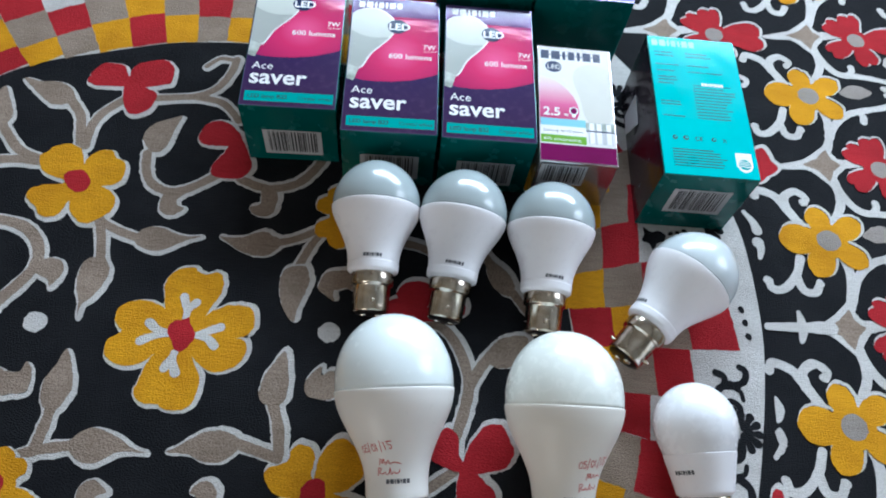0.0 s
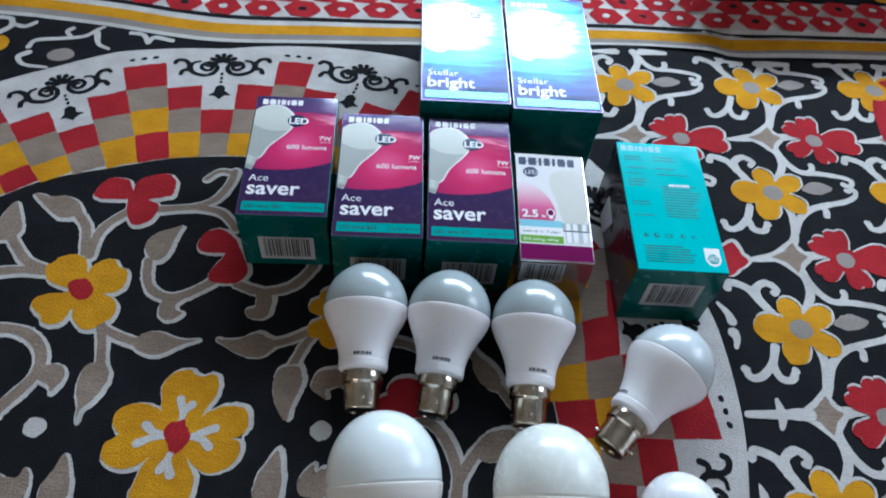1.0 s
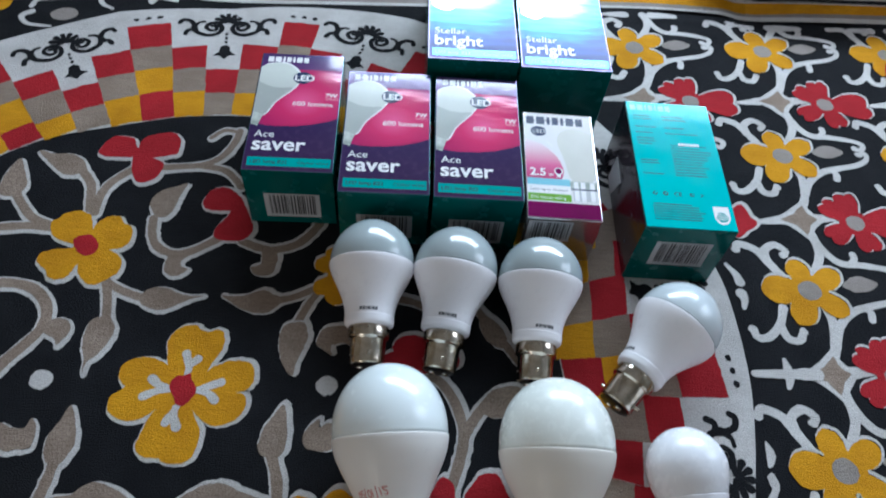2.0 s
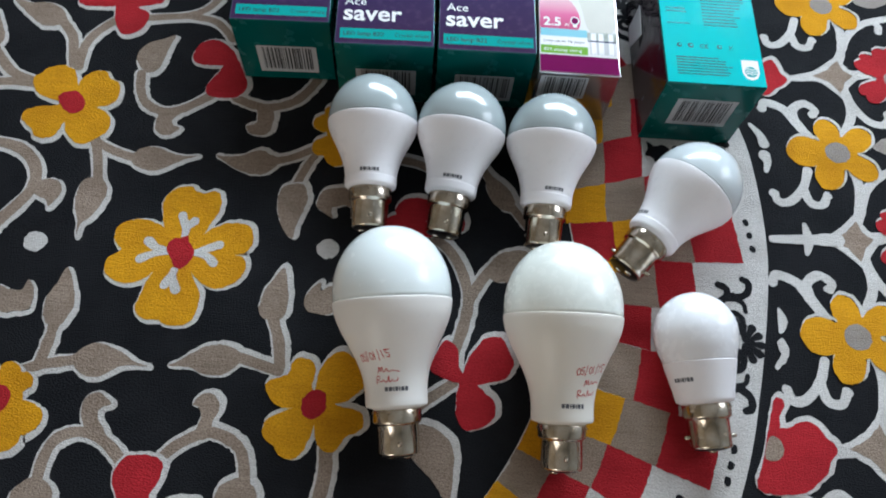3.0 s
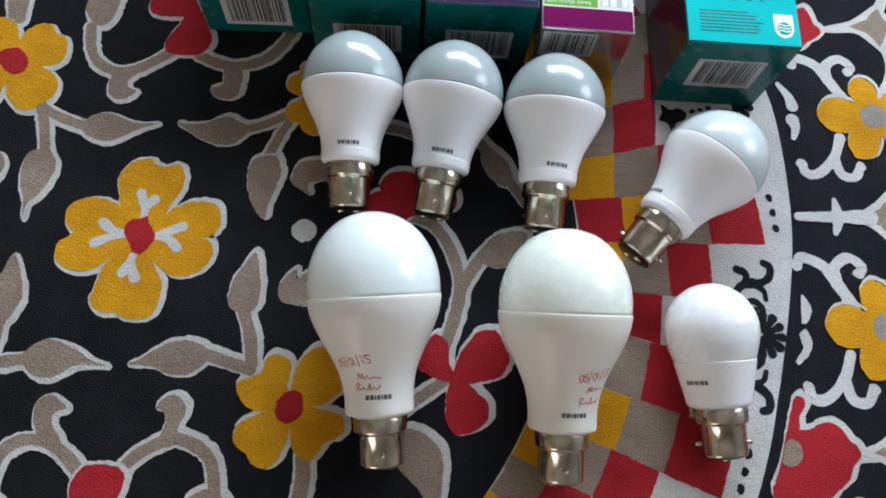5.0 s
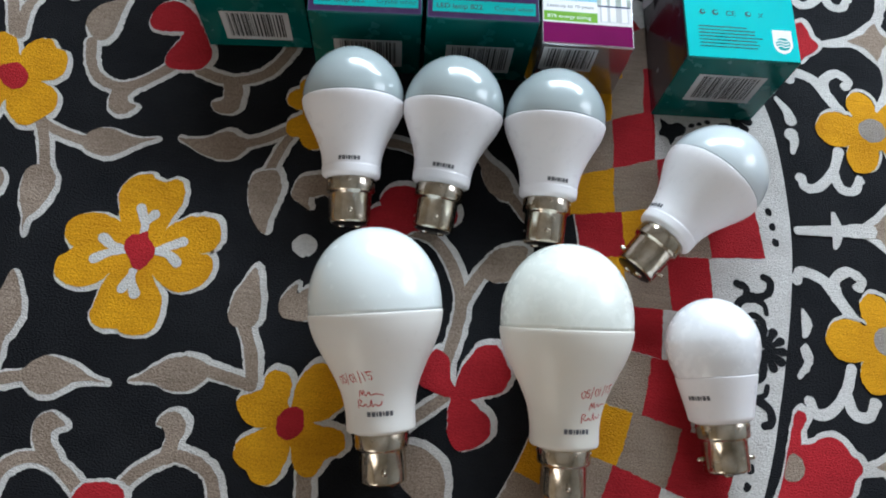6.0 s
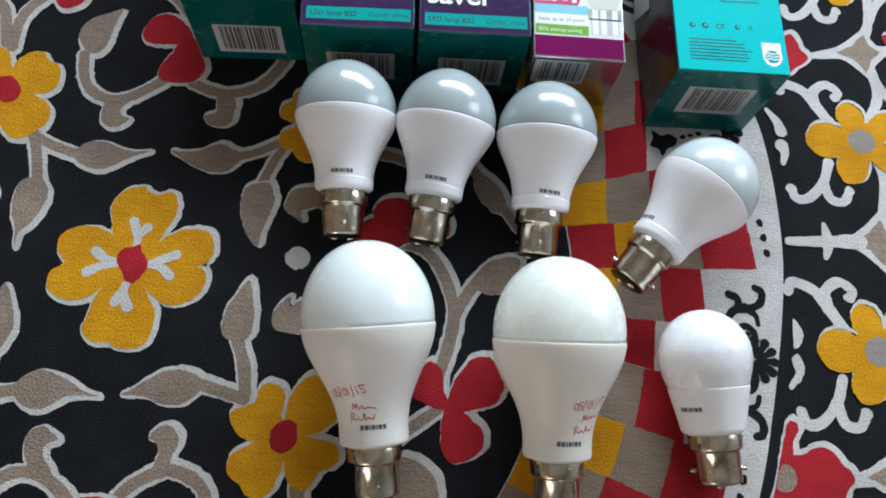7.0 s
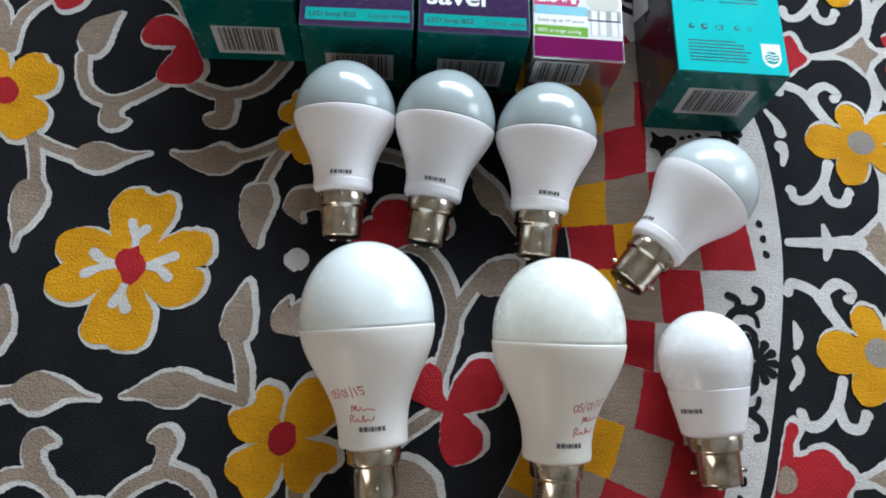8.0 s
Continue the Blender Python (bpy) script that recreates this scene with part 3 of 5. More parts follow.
print_part("white_ring", annulus(lambda turn: ring_rows((turn + 90) % 360 - 90)[0] - 0.8, ring_edge, 3.0, 0))
for j in range(len(EDGE_TURNS) - 1):
    k = j - 18
    a0, a1 = float(EDGE_TURNS[j]), float(EDGE_TURNS[j + 1])
    step = min(k % 4, 4 - k % 4)
    mid = (a0 + a1) / 2
    rows = ring_rows(mid)
    for r in range(4):
        ink = (3, 1, 2, 3)[r - step] if r >= step else None
        if ink is None:
            continue
        r1, r0 = rows[4 - r], rows[3 - r]
        g = 0.0
        # near the cartons the tiles stand square to the cloth instead of along the ring
        s0, s1 = (math.cos(radians(mid)) / math.cos(radians(a)) if 10 < mid < 32 else 1.0 for a in (a0, a1))
        corner = [polar(a0, r0 * s0 + g), polar(mid, r0 + g), polar(a1, r0 * s1 + g), polar(a1, r1 * s1 - g), polar(mid, r1 - g), polar(a0, r1 * s0 - g)]
        corner = [p + Vector((noise.noise((p.x * 0.05, p.y * 0.05, 2.0)), noise.noise((p.x * 0.05, p.y * 0.05, 5.0)))) * 1.6 for p in corner]
        bm = bmesh.new()
        fill(bm, corner, 3.9, ink)
        print_part("printed_tile", bm)
    if step == 0 and -75 < mid < 205:
        for d in (-1.55, 0, 1.55):
            bm = bmesh.new()
            fill(bm, ellipse(polar(mid + d, rows[4] + 8), 2.7, 2.0, radians(mid + 90), 12, 0.3), 4.0, 5)
            print_part("printed_dot", bm)
    if step == 2:
        # palmette, scrolls, three dots and a bell
        base = polar(mid, rows[4] + 4)
        u = Vector((math.sin(radians(mid)), -math.cos(radians(mid))))
        v = Vector((math.cos(radians(mid)), math.sin(radians(mid))))

        def spot(x, y):
            return base + u * x + v * y

        for q in range(-3, 4):
            bm = bmesh.new()
            a = radians(90 - q * 31)
            tip = Vector((math.cos(a), math.sin(a)))
            stroke(bm, [spot(tip.x * 1.5, tip.y * 1.5 - 3), spot(tip.x * 7, tip.y * 7 - 3), spot(tip.x * 11, tip.y * 10.5 - 3)], 2.6, 4.0, 5, 5.0)
            print_part("printed_palmette_leaf", bm)
        for s in (1, -1):
            bm = bmesh.new()
            stroke(bm, [spot(s * x, y) for x, y in ((13.5, -7.5), (9.5, -8), (9.5, -12.5), (14, -13.5), (18, -9), (15, -4), (8, -4.5), (4.5, -11), (8, -18), (16, -20), (25, -16), (29, -9))], 3.5, 4.0, 5, 4.6)
            stroke(bm, [spot(s * x, y) for x, y in ((27, -13), (29, -5), (33, 0), (39, 0.5), (41, -3))], 4.8, 4.05, 5, 4.2)
            stroke(bm, [spot(s * x, y) for x, y in ((28, -9), (25, -3), (20, -1.5))], 3.4, 4.1, 5, 2.8)
            stroke(bm, [spot(s * x, y) for x, y in ((27, -13), (33, -13), (35, -18))], 4.0, 4.15, 5, 4.4)
            print_part("printed_scroll", bm)
        bm = bmesh.new()
        for y in (-19, -24, -29):
            fill(bm, ellipse(spot(0, y), 1.9, 1.5, radians(mid), 10, 0.3), 4.0, 5)
        fill(bm, smooth_curve([spot(x, y) for x, y in ((0, -33), (4, -36), (5, -42), (9.5, -46), (4, -47), (0, -51), (-4, -47), (-9.5, -46), (-5, -42), (-4, -36))], closed=True, steps=3), 4.0, 5)
        print_part("printed_bell", bm)

# ---- the field of flowers outside the ring ----
FIELD = Vector((421.6, 188.2))
ALONG, UP = Vector((120.4, 13.8)), Vector((6.3, 131.6))
AX, AY = ALONG.normalized(), UP.normalized()


def clear(points, gap=1):
    """Whether a motif keeps outside the ring and short of the border."""
    return all(Vector(p[:2]).length > ring_edge(math.degrees(math.atan2(p[1], p[0]))) + gap and p[1] < stripe_y(p[0]) - 4 for p in points)


def field_stroke(name, o, lines):
    bm = bmesh.new()
    used = False
    for width, end, pts in lines:
        w = [o + AX * x + AY * y for x, y in pts]
        w = [Vector((p.x, min(p.y, stripe_y(p.x) - 9))) if p.y < stripe_y(p.x) + 30 else p for p in w]
        if clear(w):
            stroke(bm, w, width, 1.2 + 0.02 * len(pts), 0, end)
            if len(pts) > 3 and abs(pts[-1][0]) > 10:
                fill(bm, ellipse(w[-1], 3.2, 3.0, 0, 14, 0.1), 1.4, 0)
            used = True
    if used:
        print_part(name, bm)
    else:
        bm.free()


for i in range(-8, 5):
    for j in range(-6, 3):
        o = FIELD + ALONG * i + UP * j
        if not (-620 < o.x < 760 and -560 < o.y < 560) or (o.x < 120 and o.y > 120):
            continue
        ring_side = abs(o.length - 415) < 50 and o.x > 0 and j == -1
        low_side = i == 0 and j == -2
        left = [(9, 3.5, ((-14, 0.2), (-27, -1.6), (-36, -2.4)))] if not ring_side else [(9, 8, ((-12, 0), (-15, -0.4)))]
        field_stroke("printed_vine", o, left)
        field_stroke("printed_vine", o, [
            (9, 6, ((12, 1), (24, 2.4), (34, 3.5))),
            (8, 6, ((1, 10), (6, 22), (7.2, 42), (1, 60))),
            (6.5, 4, ((6.6, 24), (13, 38.6), (25, 49.3), (40.4, 54), (56, 57.7), (65.7, 63.6), (67, 71), (61, 70))),
            (4.5, 6, ((33, 52), (37.2, 48), (36.8, 42.3))),
            (8, 6, ((4, -11), (8, -25), (7.2, -37), (-1, -54))),
            (6.5, 4, ((8, -22), (14.2, -32.6), (23.7, -41), (39, -42.5), (56.8, -45.9), (66.4, -50.3), (64.5, -56.5), (59.3, -55))),
            (4.5, 6, ((30.6, -41.4), (34.4, -37), (34.2, -33)))])
        dia = [o + AX * x + AY * y for x, y in ((-17.3, 0.2), (-6, 5.5), (2.1, 14), (6, 5.5), (12.8, 0.3), (6.5, -5.5), (2.5, -15), (-5, -5.5))]
        if clear(dia):
            bm = bmesh.new()
            fill(bm, grown(dia, 4.5), 1.5, 0)
            fill(bm, dia, 2.3, 1)
            print_part("printed_diamond", bm)
        y = o + AX * -5.2 + AY * 66.5
        if clear([y + AX * -36, y + AY * 24 + AX * 8], 2):
            turns = [(180, 35.0), (104, 27.5), (34, 31), (-39, 30), (-117, 32)]
            turns = [(t + 4, l) for t, l in turns]
            print_part("printed_flower", flower_mesh(y, turns, [25, 18, 18, 19, 20], OVAL, 2, 1.1, 2.6, 8.5, 4))
        field_stroke("printed_vine", o, [
            (7, 6, ((-24, 79), (-34, 94), (-41, 103), (-53, 108), (-56, 103))),
            (7, 5, ((-33, 92), (-34, 102), (-26, 107.5), (-18, 102), (-20, 98))),
            (6.2, 5.5, ((-27, 52), (-31, 39), (-40, 29), (-48, 28.5), (-51, 35))),
            (6.2, 5.5, ((-31, 39), (-27, 28), (-19, 26), (-15, 33)))])
        grey = [o + AX * x + AY * z for x, z in ((20.5, 71.5), (27, 77.5), (35, 79.5), (42, 77), (48, 72.7), (42, 67.5), (33, 65.2), (26, 67))]
        if clear(grey):
            bm = bmesh.new()
            fill(bm, smooth_curve(grey, closed=True, steps=4), 1.6, 4)
            print_part("printed_leaf", bm)
        r = o + AX * 42.5 + AY * -3.0
        if clear([r, r + AX * -24 + AY * 10], 2):
            turns = [(0, 40), (92, 29), (140, 29), (212, 30), (-78, 27)]
            turns = [(t + 5, l) for t, l in turns]
            print_part("printed_flower", flower_mesh(r, turns, [31, 19, 18, 18, 19], LOBED, 3, 1.0, 2.6, 7.5, 4))

# motifs that the ring cuts short
for half in ([(360, 5), (364, 0), (364.5, -5), (362, -10), (359, -11.5), (359, -2)], [(357, -18), (360.5, -14.5), (363, -18), (363.3, -24), (360, -30), (355, -35), (354, -32), (358, -26), (358, -22)]):
    bm = bmesh.new()
    fill(bm, smooth_curve(half, closed=True, steps=4), 4.1, 0)
    print_part("printed_petal", bm)
inked("printed_flower", 3, [[(351.0, -53.0), (356.0, -52.0), (357.0, -56.0), (354.0, -62.0), (353.0, -70.0), (350.0, -80.0), (342.0, -90.0), (345.0, -75.0)],
    [(352.0, -70.0), (358.0, -68.0), (366.0, -64.0), (372.0, -64.0), (377.0, -68.0), (379.0, -71.0), (383.0, -74.0), (384.0, -79.0), (380.0, -85.0), (376.0, -93.0), (360.0, -104.0), (337.0, -103.0), (346.0, -81.0)]], 3.4)
inked("flower_heart", 1, [[(346.0, -75.0), (350.0, -74.0), (353.0, -76.0), (354.0, -80.0), (353.0, -84.0), (349.0, -87.0), (343.0, -86.0)]], 3.6)
inked("printed_flower", 3, [[(364.0, 185.0), (368.0, 192.0), (375.0, 197.0), (379.0, 192.0), (381.0, 186.0), (385.0, 181.0), (382.0, 175.0), (376.0, 171.0), (371.0, 165.0), (365.0, 166.0)]], 3.4)
for line, w0, w1 in (([(355, 138), (361, 130), (363, 123.5)], 3, 8), ([(362.5, 114), (364, 109), (362.5, 102)], 8, 3),
                     ([(361.5, 51.5), (385, 53.6), (404, 55.6)], 5, 9), ([(383.4, 64), (384.4, 58), (384.8, 53)], 3, 8), ([(384.8, 54), (384, 48), (382.6, 43.5)], 8, 3),
                     ([(-230, 341), (-227, 351), (-206, 357), (-188, 363), (-180, 374), (-176, 378)], 5, 4), ([(-179, 370), (-173, 355), (-162, 349)], 6, 3), ([(-199, 360), (-205, 367), (-202, 372)], 4, 5),
                     ([(-227, 334), (-233, 327), (-225, 318), (-205, 317)], 6, 3), ([(-149, 374), (-138, 373), (-131, 363)], 5, 5), ([(-131, 363), (-127, 371), (-111, 369)], 5, 5),
                     ([(-262, 357), (-256, 367), (-260, 377), (-270, 378)], 6, 5), ([(-256, 370), (-244, 368), (-237, 375)], 5, 5)):
    bm = bmesh.new()
    stroke(bm, line, w0, 4.1, 0, w1)
    print_part("printed_vine", bm)
bm = bmesh.new()
fill(bm, ellipse((-199, 335), 11.5, 8.5, 0.15), 4.1, 4)
print_part("printed_leaf", bm)
bm = bmesh.new()
fill(bm, ellipse((-259, 341), 11, 12, 0.0), 4.2, 2)
print_part("printed_flower", bm)
bm = bmesh.new()
fill(bm, ellipse((568, 362), 32, 62, -0.15), 4.1, 3)
fill(bm, ellipse((570, 362), 12, 26, -0.15), 4.7, 0)
print_part("printed_flower", bm)


# ---- the striped border and the hexagon flowers behind it ----
def border(name, lo, hi, layer, slot):
    """A band that follows the border line, between two offsets; an offset may be a pair for the left and the right."""
    bm = bmesh.new()
    z = layer * LAYER
    rows = []
    for p in smooth_curve(STRIPE, steps=8):
        f = min(1, max(0, (p.x + 100) / 500))
        y0, y1 = (o[0] + (o[1] - o[0]) * f if isinstance(o, tuple) else o for o in (lo, hi))
        n = 1 if abs(hi[0] - lo[0] if isinstance(hi, tuple) and isinstance(lo, tuple) else 99) < 9 else 40
        rows.append([bm.verts.new((p.x / 1000, (p.y + y0 + (y1 - y0) * k / n) / 1000, z)) for k in range(n + 1)])
    for a, b in zip(rows, rows[1:]):
        for k in range(len(a) - 1):
            bm.faces.new((a[k], b[k], b[k + 1], a[k + 1])).material_index = slot
    print_part(name, bm)


border("white_stripe", 0, 260, 4.3, 0)
border("tan_stripe", (5, 3), (18, 22), 4.9, 4)
border("yellow_stripe", (13, 8), (27, 21), 5.5, 2)
border("black_stripe", (35, 24), (41, 30), 4.9, 5)
border("black_field", (88, 84), (300, 300), 4.7, 5)
for row in range(6):
    for k in range(-12, 24):
        x = k * 37.3 - 4 + (18.6 if row % 2 else 0)
        y = stripe_y(x) + (46 if x > 200 else 52) + row * 24
        bm = bmesh.new()
        hexagon = [Vector((x + 20 * math.cos(a) * 0.94, y + 15 * math.sin(a))) for a in np.linspace(0, 2 * math.pi, 7)[:-1]]
        if row > 1 and (k + row) % 3:
            bm.free()
            continue
        if row > 1:
            fill(bm, grown(hexagon, -5), 7.0, 2)
        else:
            fill(bm, grown(hexagon, -0.8), 7.0, 3)
            fill(bm, ellipse((x, y), 4.2, 3.4, 0, 8, 0.2), 8.0, 0 if (k + row) % 3 else 5)
        print_part("printed_hexagon", bm)


# ---- materials of the things ----
def plastic(name, color, rough, coat=0.0, glow=0.0):
    m, nt, b = base_material(name, color, rough)
    b.inputs["Coat Weight"].default_value, b.inputs["Coat Roughness"].default_value = coat, 0.07
    n = noise_node(nt, 60, 4)
    c = blend(nt, ranged(nt, n.outputs[0], 0.45, 0.8, 0, 0.15), color, tuple(x * 0.9 for x in color[:3]) + (1,))
    nt.links.new(c, b.inputs["Base Color"])
    nt.links.new(ranged(nt, noise_node(nt, 220, 3).outputs[0], 0.3, 0.8, rough * 0.85, rough * 1.25), b.inputs["Roughness"])
    b.inputs["Specular IOR Level"].default_value = 0.22 if coat < 0.1 else 0.5
    b.inputs["Subsurface Weight"].default_value = glow
    b.inputs["Subsurface Radius"].default_value = (0.006, 0.006, 0.006)
    return m


HOUSING = plastic("white_housing", srgb(246, 243, 246), 0.3, 0.06)
HOUSING_AGED = plastic("aged_white_housing", srgb(242, 238, 233), 0.32, 0.06)
HOUSING_IVORY = plastic("ivory_housing", srgb(240, 235, 226), 0.34, 0.06)
DIFFUSER_GREY = plastic("frosted_grey_dome", srgb(168, 178, 180), 0.2, 0.5)
# lit copy of the grey dome: direct light on the askew bulb, as colour
DIFFUSER_LIT = plastic("frosted_lit_dome", srgb(206, 214, 218), 0.22, 0.45)
DIFFUSER_WHITE = plastic("frosted_white_dome", srgb(238, 245, 245), 0.24, 0.5)
DIFFUSER_WARM = plastic("frosted_ivory_dome", srgb(243, 246, 239), 0.26, 0.45)
DIFFUSER_SMALL = plastic("milky_dome", srgb(246, 246, 250), 0.26, 0.4)
DARK_PLASTIC = plastic("dark_insulator", srgb(28, 24, 24), 0.35)
PRINT_GREY = plastic("grey_print", srgb(100, 100, 106), 0.5)
PRINT_RED = plastic("red_ink", srgb(200, 46, 38), 0.6)


def steel():
    m, nt, b = base_material("nickel_steel", srgb(190, 182, 172), 0.2, 1.0)
    n = noise_node(nt, 250, 4, (1, 1, 0.15))
    nt.links.new(ranged(nt, n.outputs[0], 0.3, 0.75, 0.12, 0.3), b.inputs["Roughness"])
    c = blend(nt, ranged(nt, noise_node(nt, 120, 4).outputs[0], 0.4, 0.75), srgb(212, 202, 188), srgb(164, 148, 124))
    nt.links.new(c, b.inputs["Base Color"])
    return m


STEEL = steel()


def carton(name, color, other, rough=0.2, metal=0.0, scale=18, wave=0.1):
    """Glossy laminated board with slight waviness."""
    m, nt, b = base_material(name, color, rough, metal)
    c = blend(nt, ranged(nt, noise_node(nt, scale, 4).outputs[0], 0.35, 0.7), color, other)
    nt.links.new(c, b.inputs["Base Color"])
    b.inputs["Coat Weight"].default_value, b.inputs["Coat Roughness"].default_value = 0.3, 0.05
    b.inputs["Specular IOR Level"].default_value = 0.3
    nt.links.new(ranged(nt, noise_node(nt, 90, 3).outputs[0], 0.3, 0.8, rough * 0.7, rough * 1.6), b.inputs["Roughness"])
    bump(nt, b, noise_node(nt, 24, 2).outputs[0], wave, 0.003)
    nt.links.new(b.inputs["Normal"].links[0].from_socket, b.inputs["Coat Normal"])
    return m


def graded(name, stops, axis, lo, hi, rough=0.24, metal=0.0):
    """Printed board whose ink runs from colour to colour along an axis of its box."""
    m, nt, b = base_material(name, stops[0][1], rough, metal)
    co = nt.nodes.new("ShaderNodeTexCoord")
    sep = nt.nodes.new("ShaderNodeSeparateXYZ")
    nt.links.new(co.outputs["Object"], sep.inputs[0])
    ramp = nt.nodes.new("ShaderNodeValToRGB")
    ramp.color_ramp.elements[0].position, ramp.color_ramp.elements[0].color = stops[0]
    ramp.color_ramp.elements[1].position, ramp.color_ramp.elements[1].color = stops[-1]
    for p, c in stops[1:-1]:
        ramp.color_ramp.elements.new(p).color = c
    f = ranged(nt, sep.outputs[axis], lo, hi)
    nt.links.new(f, ramp.inputs[0])
    c = blend(nt, ranged(nt, noise_node(nt, 260, 3).outputs[0], 0.5, 0.8, 0, 0.06), ramp.outputs[0], (0.4, 0.25, 0.4, 1))
    nt.links.new(c, b.inputs["Base Color"])
    b.inputs["Coat Weight"].default_value, b.inputs["Coat Roughness"].default_value = 0.6, 0.05
    b.inputs["Specular IOR Level"].default_value = 0.3
    bump(nt, b, noise_node(nt, 24, 2).outputs[0], 0.16, 0.003)
    nt.links.new(b.inputs["Normal"].links[0].from_socket, b.inputs["Coat Normal"])
    return m


def radial(name, centre, stops, reach, rough=0.14, metal=0.1, coat=0.5, streak=0.0):
    """Printed foil board whose ink runs outwards from a place on its panel (mm off the panel's middle)."""
    m, nt, b = base_material(name, stops[0][1], rough, metal)
    co = nt.nodes.new("ShaderNodeTexCoord")
    away = nt.nodes.new("ShaderNodeVectorMath")
    away.operation = "DISTANCE"
    away.inputs[1].default_value = (centre[0] / 1000, centre[1] / 1000, 0)
    flat = nt.nodes.new("ShaderNodeVectorMath")
    flat.operation = "MULTIPLY"
    flat.inputs[1].default_value = (1, 1, 0)
    nt.links.new(co.outputs["Object"], flat.inputs[0])
    nt.links.new(flat.outputs[0], away.inputs[0])
    f = ranged(nt, away.outputs["Value"], 0.0, reach / 1000)
    wave = nt.nodes.new("ShaderNodeMath")
    wave.operation = "MULTIPLY_ADD"
    nt.links.new(ranged(nt, noise_node(nt, 60, 5, (0.5, 3.5, 1)).outputs[0], 0.3, 0.7, -0.5, 0.5), wave.inputs[0])
    wave.inputs[1].default_value = streak
    nt.links.new(f, wave.inputs[2])
    ramp = nt.nodes.new("ShaderNodeValToRGB")
    ramp.color_ramp.elements[0].position, ramp.color_ramp.elements[0].color = stops[0]
    ramp.color_ramp.elements[1].position, ramp.color_ramp.elements[1].color = stops[-1]
    for p, c in stops[1:-1]:
        ramp.color_ramp.elements.new(p).color = c
    nt.links.new(wave.outputs[0], ramp.inputs[0])
    nt.links.new(ramp.outputs[0], b.inputs["Base Color"])
    b.inputs["Coat Weight"].default_value, b.inputs["Coat Roughness"].default_value = coat, 0.05
    b.inputs["Specular IOR Level"].default_value = 0.15 + 0.3 * coat
    bump(nt, b, noise_node(nt, 30, 3, (0.6, 1.6, 1)).outputs[0], 0.2, 0.003)
    nt.links.new(b.inputs["Normal"].links[0].from_socket, b.inputs["Coat Normal"])
    return m


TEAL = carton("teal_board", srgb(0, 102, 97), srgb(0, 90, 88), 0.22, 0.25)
# teal of the upward panel, raised in colour for the light it reflects
TEAL_LIT = carton("lit_teal_board", srgb(0, 198, 200), srgb(0, 188, 192), 0.12, 0.05, wave=0.05)
TEAL_STRIP = carton("teal_strip", srgb(6, 172, 168), srgb(4, 166, 162), 0.09, 0.2, wave=0.05)
PURPLE = graded("purple_front", [(0.0, srgb(58, 36, 74)), (0.4, srgb(52, 34, 84)), (0.75, srgb(112, 54, 122)), (1.0, srgb(70, 50, 104))], 1, -0.055, 0.055, 0.14, 0.1)
PINK = radial("pink_glow", (4, 8), [(0.0, srgb(238, 96, 150)), (0.3, srgb(216, 48, 108)), (0.62, srgb(184, 36, 98)), (0.85, srgb(128, 46, 118)), (1.0, srgb(98, 48, 116))], 52, 0.13, 0.08, 0.5, 0.0)
# the side's shade and the red cloth mirrored in it, put into the colour
SHADED_SIDE = carton("shaded_purple_side", srgb(44, 22, 42), srgb(32, 18, 36), 0.2, 0.3)
# printed glow round the bulb, with the window's streaky glare painted into it
BLUE_FRONT = radial("blue_front", (-8, 22), [(0.0, srgb(226, 242, 248)), (0.25, srgb(176, 226, 244)), (0.45, srgb(70, 176, 226)), (0.66, srgb(24, 84, 160)), (0.82, srgb(18, 44, 104)), (1.0, srgb(14, 28, 70))], 82, 0.2, 0.3, 0.04, 0.16)
PAPER = carton("white_board", srgb(232, 230, 230), srgb(222, 218, 220))
SILVER = carton("silver_foil_board", srgb(206, 200, 204), srgb(190, 184, 190), 0.14, 0.9)
# purple carton edge, the glint along the fold painted in as lilac
EDGE_GLINT = carton("lilac_edge_glint", srgb(112, 96, 138), srgb(92, 76, 120), 0.14, 0.6)
MAROON = carton("maroon_board", srgb(130, 18, 92), srgb(112, 16, 80), 0.08, 0.2, wave=0.03)
PINK_PALE = graded("pink_blush", [(0.0, srgb(176, 30, 88)), (0.45, srgb(220, 96, 146)), (1.0, srgb(236, 224, 228))], 1, -0.022, 0.022)
GREEN_STRIP = carton("green_strip", srgb(120, 176, 60), srgb(108, 166, 58))
PALE_BLUE = carton("pale_blue_strip", srgb(140, 205, 220), srgb(130, 195, 214))
GLOW_WHITE = carton("pale_silver_ink", srgb(238, 244, 248), srgb(226, 238, 246), 0.22, 0.6)
NAVY = carton("navy_badge", srgb(28, 44, 84), srgb(22, 36, 70))
INK_BLACK = carton("black_ink", srgb(20, 20, 22), srgb(30, 30, 32), 0.4)
INK_TEAL = carton("dark_teal_ink", srgb(0, 44, 52), srgb(0, 40, 46), 0.5)
INK_FINE = carton("fine_teal_ink", srgb(0, 56, 64), srgb(0, 52, 60), 0.3)
INK_WHITE = carton("white_ink", srgb(240, 238, 240), srgb(228, 226, 230), 0.3)
LABEL_GREY = carton("barcode_paper", srgb(196, 196, 198), srgb(182, 182, 186), 0.45)
BULB_ART = graded("printed_bulb", [(0.0, srgb(150, 152, 148)), (0.4, srgb(182, 186, 180)), (1.0, srgb(214, 218, 210))], 1, -0.02, 0.04)
BULB_ART_LOW = carton("printed_bulb_housing", srgb(176, 180, 174), srgb(162, 166, 162), 0.2)
